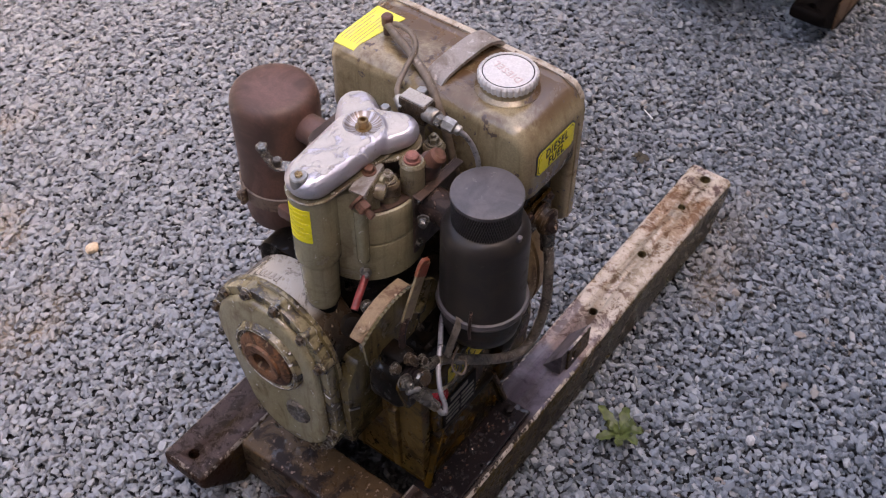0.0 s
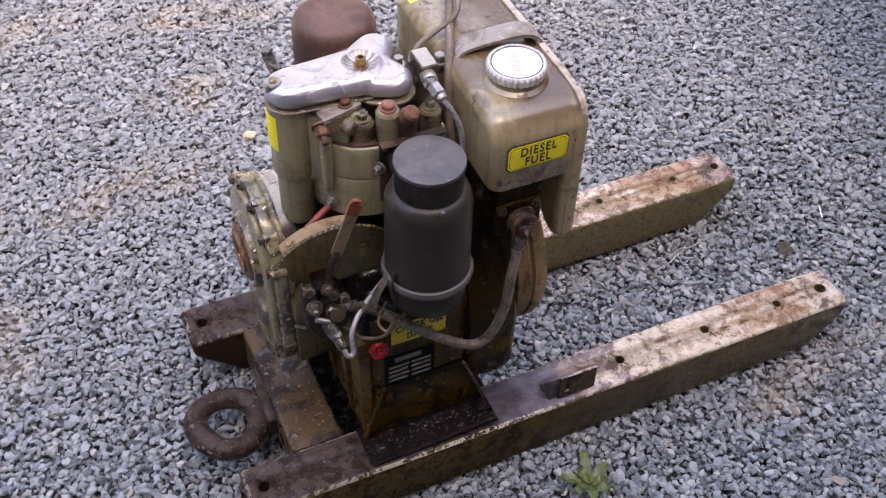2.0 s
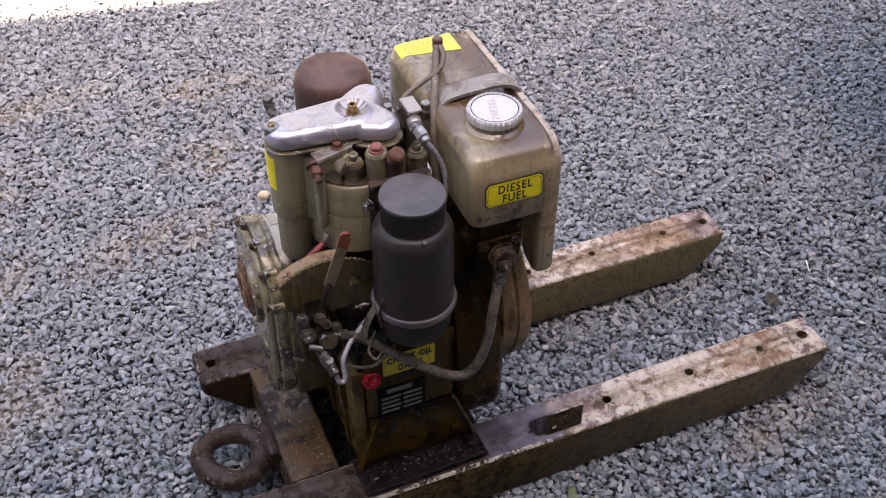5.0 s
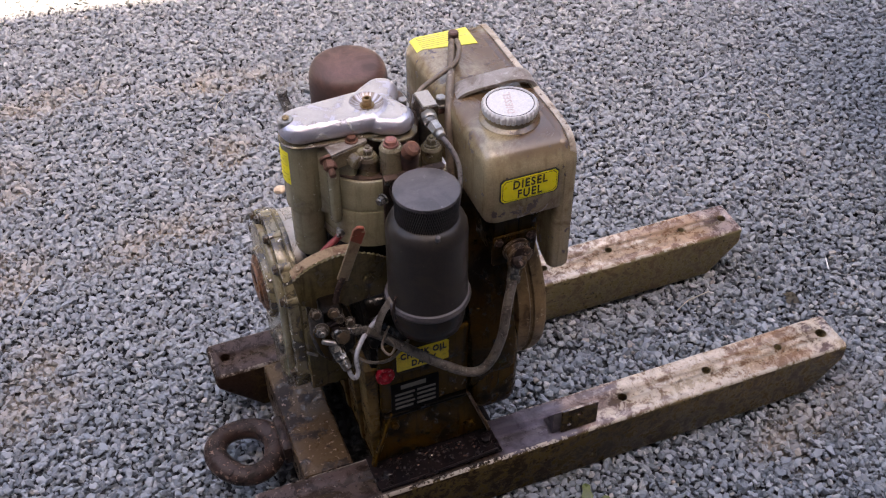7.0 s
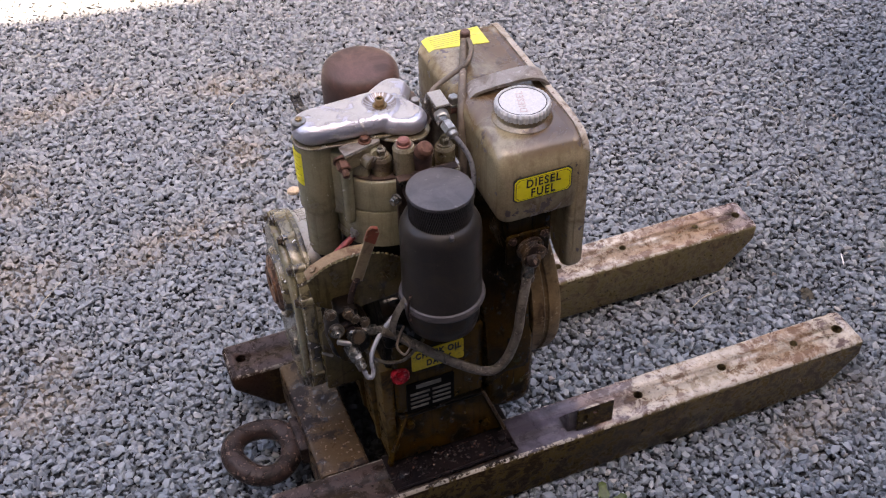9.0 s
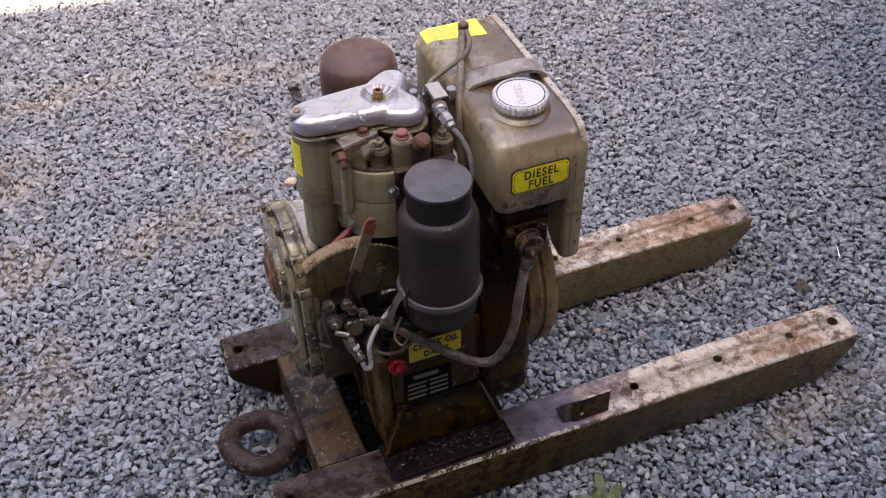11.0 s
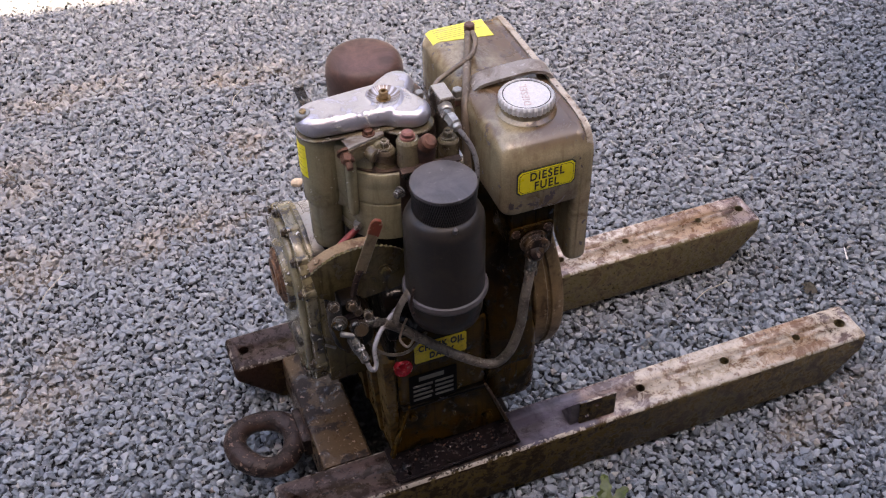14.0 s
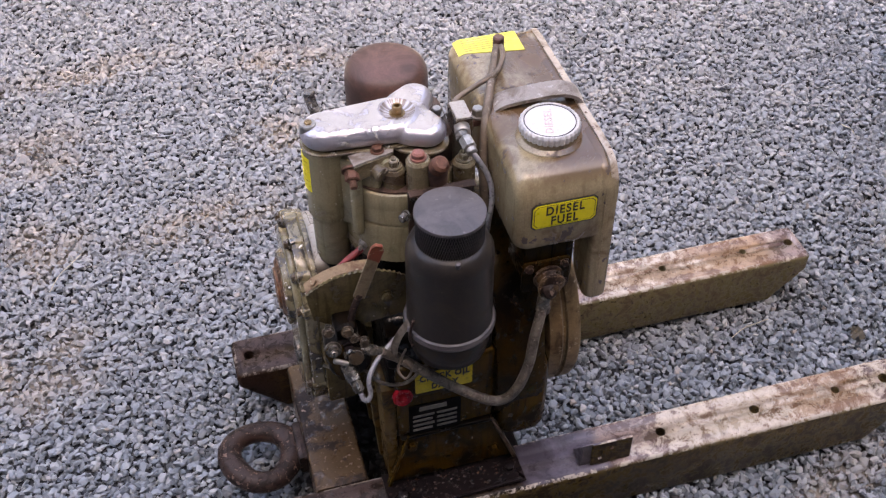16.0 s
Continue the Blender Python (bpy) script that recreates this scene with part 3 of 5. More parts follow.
def tube(pts, r, segs=12, n=8, flat=None):
    """A bent pipe through pts; flat=(w, h) makes a strap of that section with its width along the given side."""
    path = smooth_path(pts, n)
    bm = bmesh.new()
    up = Vector((0.3, 0.2, 1)).normalized()
    rings = []
    for i, p in enumerate(path):
        d = (path[min(i + 1, len(path) - 1)] - path[max(i - 1, 0)]).normalized()
        side = d.cross(up).normalized() if not flat else flat[2]
        side = (side - d * side.dot(d)).normalized()
        top = side.cross(d).normalized()
        up = top if not flat else up
        if flat:
            w, h = flat[0] / 2, flat[1] / 2
            ring = [p + side * a * w + top * b * h for a, b in ((-1, -1), (1, -1), (1, 1), (-1, 1))]
        else:
            ring = [p + (side * math.cos(2 * math.pi * k / segs) + top * math.sin(2 * math.pi * k / segs)) * r for k in range(segs)]
        rings.append([bm.verts.new(v) for v in ring])
    for a, b in zip(rings, rings[1:]):
        for k in range(len(a)):
            j = (k + 1) % len(a)
            bm.faces.new((a[k], a[j], b[j], b[k]))
    bm.faces.new(rings[0])
    bm.faces.new(rings[-1][::-1])
    return bm


def prism(outline, to3d, d0, d1, bev=0.0, segs=2):
    """Extrudes a closed 2D outline from depth d0 to d1; to3d(u, v, d) places it."""
    bm = bmesh.new()
    a = [bm.verts.new(to3d(u, v, d0)) for u, v in outline]
    b = [bm.verts.new(to3d(u, v, d1)) for u, v in outline]
    bm.faces.new(a)
    bm.faces.new(b[::-1])
    n = len(outline)
    for i in range(n):
        bm.faces.new((a[i], b[i], b[(i + 1) % n], a[(i + 1) % n]))
    bmesh.ops.recalc_face_normals(bm, faces=bm.faces)
    return bevelled(bm, bev, segs, 40)


def along_x(u, v, d):
    return (d, u, v)


def along_y(u, v, d):
    return (u, d, v)


def along_z(u, v, d):
    return (u, v, d)


def hull2(c1, r1, c2, r2, n=28):
    """The outline round two circles: the convex belt over both."""
    (x1, y1), (x2, y2) = c1, c2
    d = math.hypot(x2 - x1, y2 - y1)
    th = math.atan2(y2 - y1, x2 - x1)
    al = math.acos((r1 - r2) / d)
    out = []
    for i in range(n + 1):
        s = th + al + (2 * math.pi - 2 * al) * i / n
        out.append((x1 + r1 * math.cos(s), y1 + r1 * math.sin(s)))
    for i in range(n + 1):
        s = th - al + 2 * al * i / n
        out.append((x2 + r2 * math.cos(s), y2 + r2 * math.sin(s)))
    return out


def rounded(x0, x1, y0, y1, r, n=6):
    out = []
    for cx, cy, s in ((x1 - r, y1 - r, 0), (x0 + r, y1 - r, 1), (x0 + r, y0 + r, 2), (x1 - r, y0 + r, 3)):
        for i in range(n + 1):
            a = math.pi / 2 * (s + i / n)
            out.append((cx + r * math.cos(a), cy + r * math.sin(a)))
    return out


def merged(*bms):
    """Joins several bmeshes of one part."""
    out = bmesh.new()
    me = bpy.data.meshes.new("join")
    for b in bms:
        b.to_mesh(me)
        b.free()
        out.from_mesh(me)
    bpy.data.meshes.remove(me)
    return out


def cut(ob, cutters):
    """Cuts the volumes of the bmeshes in cutters out of ob for good."""
    made = []
    for bm in cutters:
        me = bpy.data.meshes.new("cutter")
        bmesh.ops.recalc_face_normals(bm, faces=bm.faces)
        bm.to_mesh(me)
        bm.free()
        c = new("cutter", me)
        made.append(c)
        md = ob.modifiers.new("cut", "BOOLEAN")
        md.operation, md.object, md.solver = "DIFFERENCE", c, "EXACT"
    dg = bpy.context.evaluated_depsgraph_get()
    me = bpy.data.meshes.new_from_object(ob.evaluated_get(dg))
    ob.modifiers.clear()
    old = ob.data
    ob.data = me
    bpy.data.meshes.remove(old)
    for c in made:
        d = c.data
        bpy.data.objects.remove(c)
        bpy.data.meshes.remove(d)


def cast(ob, voxel, rounds):
    """Melts the overlapping volumes of one part into a single soft-edged casting."""
    r = ob.modifiers.new("melt", "REMESH")
    r.mode, r.voxel_size, r.use_smooth_shade = "VOXEL", voxel, True
    k = ob.modifiers.new("soften", "SMOOTH")
    k.factor, k.iterations = 0.5, rounds
    me = bpy.data.meshes.new_from_object(ob.evaluated_get(bpy.context.evaluated_depsgraph_get()))
    ob.modifiers.clear()
    old = ob.data
    ob.data = me
    bpy.data.meshes.remove(old)


def lettering(words, size, m, material, parent, name="lettering", bold=0.018):
    """Words in the built-in font as a thin mesh, centred at m."""
    cu = bpy.data.curves.new("words", "FONT")
    cu.body, cu.size, cu.extrude = words, size, 0.0003
    cu.align_x, cu.align_y = "CENTER", "CENTER"
    cu.offset = size * bold
    cu.space_character = 1.2
    o = bpy.data.objects.new("words", cu)
    scene.collection.objects.link(o)
    dg = bpy.context.evaluated_depsgraph_get()
    me = bpy.data.meshes.new_from_object(o.evaluated_get(dg))
    bpy.data.objects.remove(o)
    bpy.data.curves.remove(cu)
    me.transform(m)
    me.materials.clear()
    me.materials.append(material)
    ob = new(name, me)
    ob.parent = parent
    return ob


# ---- setting: ground and the unseen walls added to shade it ----
def ground_sheet():
    bm = bmesh.new()
    bmesh.ops.create_grid(bm, x_segments=24, y_segments=24, size=400)
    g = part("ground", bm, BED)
    g.location.z = -0.016
    tagged(g, "open yard of blue-grey crushed stone with sandy streaks", "ground", kind="structure")


ground_sheet()


def shade_walls():
    """Plain unseen walls, added to shade the yard and shut off low sky."""
    b = part("wall_south", box(-14, 12, -2.6, -2.265, -0.05, 5.95, 0.02), plain("render_wall", (0.07, 0.07, 0.072), 0.85, 0, 0.12, 4))
    b.rotation_euler.z = radians(-10)
    tagged(b, "unseen tall plain rendered wall added to shade the yard", "wall", kind="structure")
    m = b.data.materials[0]
    for name, (x0, x1, y0, y1), h in (("wall_west", (-5.3, -5.0, -1.2, 6.5), 3.2), ("wall_east", (5.2, 5.5, -3, 6.5), 5.0), ("wall_north", (-5.3, 5.5, 6.5, 6.8), 4.8)):
        w = part(name, box(x0, x1, y0, y1, -0.05, h, 0.02), m)
        tagged(w, "unseen plain wall added to shut off low sky light", "wall", kind="structure")


shade_walls()


def gravel():
    """Loose angular stones, each a squashed and broken block."""
    rng = np.random.default_rng(7)
    step = 0.0092
    gx, gy = np.meshgrid(np.arange(-1.15, 2.5, step), np.arange(-0.75, 2.6, step))
    n = gx.size
    px = gx.ravel() + rng.uniform(-0.55, 0.55, n) * step
    py = gy.ravel() + rng.uniform(-0.55, 0.55, n) * step
    # the part of the yard that the path overlooks
    def overlooked(x, y):
        return (y > -0.55 - 0.15 * x) & (y < 2.5 - 0.25 * x) & ~((x > 1.3) & (y < -0.3)) & ~((x < -0.4) & (y < 0.0))

    keep = overlooked(px, py)
    for x, y, a, b, turn in STREAKS:
        c, q = math.cos(radians(turn)), math.sin(radians(turn))
        dx, dy = px - x, py - y
        d = np.hypot((dx * c + dy * q) / a, (dy * c - dx * q) / b)
        keep &= rng.uniform(0, 1, n) > 0.65 * np.clip(1.25 - d, 0, 1)
    px, py = px[keep], py[keep]
    n = px.size
    # a twelve-cornered lump broken off along five flat faces
    phi = (1 + 5 ** 0.5) / 2
    ico = np.array([(-1, phi, 0), (1, phi, 0), (-1, -phi, 0), (1, -phi, 0), (0, -1, phi), (0, 1, phi), (0, -1, -phi), (0, 1, -phi), (phi, 0, -1), (phi, 0, 1), (-phi, 0, -1), (-phi, 0, 1)])
    ico /= np.linalg.norm(ico[0])
    tri = np.array([(0, 11, 5), (0, 5, 1), (0, 1, 7), (0, 7, 10), (0, 10, 11), (1, 5, 9), (5, 11, 4), (11, 10, 2), (10, 7, 6), (7, 1, 8), (3, 9, 4), (3, 4, 2), (3, 2, 6), (3, 6, 8), (3, 8, 9), (4, 9, 5), (2, 4, 11), (6, 2, 10), (8, 6, 7), (9, 8, 1)])
    v = ico[None] * rng.uniform(0.8, 1.4, (n, 12, 1))
    for k in range(5):
        f = rng.normal(0, 1, (n, 1, 3))
        f /= np.linalg.norm(f, axis=2, keepdims=True)
        over = (v * f).sum(2, keepdims=True) - rng.uniform(0.34, 0.72, (n, 1, 1))
        v -= np.maximum(over, 0) * f
    size = 0.0058 * np.exp(np.clip(rng.normal(0, 0.3, n), -0.75, 0.48))
    ax = np.stack([rng.uniform(1.0, 1.5, n), rng.uniform(0.8, 1.15, n), rng.uniform(0.55, 0.95, n)], 1) * size[:, None]
    v = v * ax[:, None, :]

    def turned(v, ang, i, j):
        c, s = np.cos(ang)[:, None], np.sin(ang)[:, None]
        a, b = v[:, :, i].copy(), v[:, :, j].copy()
        v[:, :, i], v[:, :, j] = a * c - b * s, a * s + b * c

    def swell(x, y):
        return 0.004 * np.sin(x * 5.1 + 1) * np.sin(y * 4.3)

    turned(v, rng.normal(0, 0.4, n), 0, 2), turned(v, rng.normal(0, 0.4, n), 1, 2), turned(v, rng.uniform(0, 6.283, n), 0, 1)
    pz = -0.006 + rng.uniform(-0.008, 0.0085, n) + swell(px, py)
    v += np.stack([px, py, pz], 1)[:, None, :]
    # small chips that fill the gaps below
    step = 0.0118
    gx, gy = np.meshgrid(np.arange(-1.15, 2.5, step), np.arange(-0.75, 2.6, step))
    m = gx.size
    cx = gx.ravel() + rng.uniform(-0.6, 0.6, m) * step
    cy = gy.ravel() + rng.uniform(-0.6, 0.6, m) * step
    keep = overlooked(cx, cy)
    cx, cy = cx[keep], cy[keep]
    m = cx.size
    # fines lie higher in the streaks and over the trodden part of the yard
    fill = np.clip((cy - 0.4) / 0.4, 0, 1) * np.clip((0.95 - cx) / 0.4, 0, 1) * 0.55
    for x, y, a, b, turn in STREAKS:
        c, q = math.cos(radians(turn)), math.sin(radians(turn))
        dx, dy = cx - x, cy - y
        fill = np.maximum(fill, np.clip(1.5 - np.hypot((dx * c + dy * q) / a, (dy * c - dx * q) / b), 0, 1))
    octa = np.array([(1, 0, 0), (-1, 0, 0), (0, 1, 0), (0, -1, 0), (0, 0, 1), (0, 0, -1)])
    tri8 = np.array([(0, 2, 4), (2, 1, 4), (1, 3, 4), (3, 0, 4), (2, 0, 5), (1, 2, 5), (3, 1, 5), (0, 3, 5)])
    w = octa[None] * rng.uniform(0.6, 1.4, (m, 6, 3)) + rng.normal(0, 0.2, (m, 6, 3))
    w *= (0.0056 * np.exp(rng.normal(0, 0.3, m)))[:, None, None]
    turned(w, rng.normal(0, 0.6, m), 0, 2), turned(w, rng.uniform(0, 6.283, m), 0, 1)
    w += np.stack([cx, cy, -0.0125 + 0.0085 * fill + rng.uniform(-0.002, 0.002, m) + swell(cx, cy)], 1)[:, None, :]
    faces = np.concatenate([(tri[None] + 12 * np.arange(n)[:, None, None]).reshape(-1, 3), (tri8[None] + 12 * n + 6 * np.arange(m)[:, None, None]).reshape(-1, 3)])
    v = np.concatenate([v.reshape(-1, 3), w.reshape(-1, 3)])
    me = bpy.data.meshes.new("gravel")
    me.vertices.add(len(v))
    me.vertices.foreach_set("co", v.reshape(-1).astype(np.float32))
    me.loops.add(faces.size)
    me.loops.foreach_set("vertex_index", faces.reshape(-1).astype(np.int32))
    me.polygons.add(len(faces))
    me.polygons.foreach_set("loop_start", np.arange(0, faces.size, 3, dtype=np.int32))
    me.update(calc_edges=True)
    me.shade_flat()
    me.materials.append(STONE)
    ob = new("gravel", me)
    tagged(ob, "loose angular blue-grey crushed stone spread over the yard", "gravel", kind="stuff")


gravel()


# ---- skid frame ----
RAIL_W = 0.088


def rail(parent, y, skid_mat=None, label="", lip=0.032, toe=0.05):
    side = [(-0.028, 0.11), (-0.028, 0.11 - lip), (toe, 0.0), (1.015, 0.0), (1.083, 0.072), (1.083, 0.11)]
    bm = prism(side, along_y, y - RAIL_W / 2, y + RAIL_W / 2)
    bevelled(bm, 0.0095, 4)
    ob = part("rail", bm, skid_mat or SKID, parent, label)
    holes = [(1.05, 0.0105), (0.955, 0.0075), (0.802, 0.0085), (0.631, 0.0085), (0.0, 0.0095)]
    if y > 0.1:
        holes = [(1.055, 0.009), (0.958, 0.007), (0.79, 0.0075), (0.645, 0.0075), (0.0, 0.0095)]
    cut(ob, [rod((x, y, 0.06), (x, y, 0.13), r, 0.0, 20) for x, r in holes])
    return ob


def towing_eye(s):
    c = Vector((-0.012, 0.165, 0.066))
    bm = bmesh.new()
    n, k = 40, 14
    rings = []
    for i in range(n):
        a = 2 * math.pi * i / n
        rr = 0.052 + 0.002 * math.sin(3 * a)
        tr = 0.0195 + 0.0015 * math.sin(2 * a + 1)
        ring = []
        for j in range(k):
            b = 2 * math.pi * j / k
            p = Vector(((rr + tr * math.cos(b)) * math.cos(a), (rr + tr * math.cos(b)) * math.sin(a), tr * 0.9 * math.sin(b)))
            ring.append(bm.verts.new(c + Matrix.Rotation(radians(6), 3, "Y") @ p))
        rings.append(ring)
    for i in range(n):
        for j in range(k):
            bm.faces.new((rings[i][j], rings[(i + 1) % n][j], rings[(i + 1) % n][(j + 1) % k], rings[i][(j + 1) % k]))
    eye = part("towing_eye", bm, RUST_DARK, s, "forged ring of rusty steel")
    part("shank", box(0.045, 0.066, 0.125, 0.205, 0.045, 0.088, 0.006), RUST_DARK, eye)


def crumbs(s):
    """Oil-caked grit lying on the foot plate and on the rail beside it."""
    m, t, p = nodes_of("oily_grit")
    g = t.nodes.new("ShaderNodeNewGeometry")
    tone = mix(t, ramp(t, g.outputs["Random Per Island"], 0.78, 0.92), (0.012, 0.007, 0.006), (0.11, 0.042, 0.018))
    t.links.new(mix(t, ramp(t, g.outputs["Random Per Island"], 0.985, 0.99), tone, (0.42, 0.36, 0.3)), p.inputs["Base Color"])
    p.inputs["Roughness"].default_value = 0.3
    p.inputs["Specular IOR Level"].default_value = 0.35
    rng = random.Random(5)
    bm = bmesh.new()
    for k in range(240):
        if k % 3:
            x, y, z = rng.uniform(0.17, 0.38), rng.triangular(-0.029, 0.018, 0.012), 0.114
        else:
            x, y, z = rng.uniform(0.02, 0.165), rng.uniform(-0.03, 0.03), 0.1095
        r = rng.uniform(0.0007, 0.0026)
        got = bmesh.ops.create_icosphere(bm, subdivisions=1, radius=r)["verts"]
        for v in got:
            v.co *= rng.uniform(0.7, 1.3)
            v.co = Vector((x + v.co.x * 1.3, y + v.co.y, z + v.co.z * 0.7))
    tagged(part("grit", bm, m, s, "oil-caked grit and rust flakes"), kind="stuff")


def skid(at, label):
    s = thing("skid_frame", label, "skid frame")
    rail(s, 0.0)
    rail(s, 0.352)
    cm = prism(rounded(0.06, 0.145, 0.02, 0.109, 0.006), lambda u, v, d: (u, d, v), 0.043, 0.309)
    part("cross_member", bevelled(cm, 0.004, 2, 60), BEAM, s)
    cm2 = prism(rounded(0.30, 0.40, 0.02, 0.1, 0.006), lambda u, v, d: (u, d, v), 0.043, 0.309)
    part("cross_member", cm2, OILED, s)
    # forged towing eye welded to the cross member
    towing_eye(s)
    # wedge-shaped stop with a slotted front plate
    w = part("wedge_stop", prism([(-0.0275, 0.1105), (-0.0275, 0.162), (0.006, 0.1115), (0.006, 0.1105)], along_x, 0.479, 0.562, 0.0008, 1), PRIMER, s, "grey-brown welded wedge stop")
    b = part("front_plate", box(0.494, 0.562, -0.0325, -0.028, 0.1115, 0.165, 0.001, 1), SKID, w, "slotted rusty front plate")
    cut(b, [prism(rounded(0.505, 0.513, 0.124, 0.148, 0.0035), along_y, -0.05, -0.0282), rod((0.527, -0.05, 0.149), (0.527, -0.0282, 0.149), 0.005, 0, 16)])
    # the oil-soaked mounting plates
    part("mounting_plate", box(0.165, 0.386, -0.031, 0.041, 0.1102, 0.1145, 0.0012, 1), OILED, s)
    part("weld_strip", tube([(0.168, -0.0325, 0.112), (0.27, -0.032, 0.1145), (0.378, -0.0285, 0.1175)], 0.0032, 8), OILED, s)
    crumbs(s)
    part("mounting_plate", box(0.16, 0.372, 0.312, 0.386, 0.1105, 0.117, 0.0015, 1), OILED, s)
    s.location = at
    return s


skid((0, 0, 0), "rusty brown steel skid frame with pale worn rails on gravel")


# ---- the engine ----
def bolts(name, places, axis, r, h, mat, parent):
    for p in places:
        part(name, hexa(p, axis, r, h), mat, parent)


def crankcase(e):
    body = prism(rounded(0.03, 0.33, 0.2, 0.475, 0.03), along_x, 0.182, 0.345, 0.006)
    c = part("crankcase", body, OIL_SHADE, e, "oily black-brown cast crankcase, darkened for shade")
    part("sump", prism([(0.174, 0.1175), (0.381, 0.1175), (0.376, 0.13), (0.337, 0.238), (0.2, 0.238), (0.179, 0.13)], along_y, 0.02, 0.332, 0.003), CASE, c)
    part("joint_flange", box(0.194, 0.344, 0.0125, 0.345, 0.228, 0.236, 0.003), OIL_SHADE, c)
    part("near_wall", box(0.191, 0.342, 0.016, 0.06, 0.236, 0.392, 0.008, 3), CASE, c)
    # upper half of the near wall, its shade put into a blacker colour
    part("upper_wall", box(0.182, 0.338, 0.022, 0.06, 0.385, 0.45, 0.008, 3), OIL_SHADE, c)
    part("end_wall", prism([(0.176, 0.118), (0.17, 0.34), (0.192, 0.34), (0.192, 0.118)], along_y, 0.026, 0.325, 0.004), WARM, c, "end wall with oily tan paint")
    for y in (0.075, 0.15, 0.225):
        part("rib", prism([(0.171, 0.125), (0.160, 0.29), (0.175, 0.29), (0.18, 0.125)], along_y, y - 0.007, y + 0.007, 0.003), WARM, c)
    # raised edges of the foot
    part("corner_lip", prism([(0.17, 0.1175), (0.177, 0.1175), (0.209, 0.236), (0.203, 0.236)], along_y, 0.012, 0.024, 0.0015, 1), CASE, c, "tan edge of the foot")
    part("corner_lip", prism([(0.377, 0.1175), (0.384, 0.1175), (0.341, 0.236), (0.335, 0.236)], along_y, 0.012, 0.024, 0.0015, 1), BEAM, c)
    bolts("foot_bolt", [(0.19, -0.008, 0.1145), (0.366, -0.002, 0.1145), (0.2, 0.35, 0.117), (0.345, 0.35, 0.117)], (0, 0, 1), 0.0085, 0.009, OILED, c)
    bolts("case_bolt", [(0.212, 0.02, 0.205), (0.345, 0.02, 0.15)], (0, -1, 0.1), 0.007, 0.009, CASE, c)
    # fan-side drum
    part("fan_housing", prism(hull2((0.178, 0.36), 0.168, (0.178, 0.315), 0.178), along_x, 0.338, 0.418, 0.012), HUSK, c)
    part("lower_pocket", prism(rounded(0.004, 0.32, 0.165, 0.37, 0.05), along_x, 0.345, 0.43, 0.028, 5), CASE, c)
    # stickers, plate, oil knob
    sk = part("oil_sticker", prism(rounded(0.219, 0.305, 0.332, 0.374, 0.003, 3), along_y, 0.0148, 0.017), YELLOW_OILY, c, "yellow sticker that reads CHECK OIL DAILY")
    up = pose(0.263, 0.0146, 0.3625, 90, 0, 0)
    lettering("CHECK OIL", 0.0175, up @ Matrix.Diagonal((0.72, 1, 1, 1)), INK, sk, bold=0.045)
    lettering("DAILY", 0.0175, pose(0.263, 0.0146, 0.343, 90, 0, 0) @ Matrix.Diagonal((0.72, 1, 1, 1)), INK, sk, bold=0.045)
    pl = part("rating_plate", prism(rounded(0.208, 0.288, 0.238, 0.305, 0.002, 2), along_y, 0.0142, 0.017), DARK, c, "black rating plate with pale bars")
    part("plate_bar", box(0.224, 0.266, 0.0134, 0.0143, 0.291, 0.3, 0), ETCHED, pl)
    for k in range(4):
        z = 0.282 - 0.0105 * k
        part("plate_bar", box(0.214, 0.247 - 0.003 * (k % 2), 0.0134, 0.0143, z - 0.0045, z, 0), ETCHED, pl)
        part("plate_bar", box(0.251, 0.282, 0.0134, 0.0143, z - 0.0045, z, 0), ETCHED, pl)
    kn = lathe([(0, 0), (0.0135, 0), (0.015, 0.003), (0.015, 0.009), (0.0128, 0.0115), (0.010, 0.0095), (0.0068, 0.0095), (0.0058, 0.014), (0.0035, 0.016), (0, 0.016)], (0.1995, 0.021, 0.3315), (0, -1, 0.15), 32)
    part("oil_filler_knob", kn, RED, c, "red plastic oil filler knob")


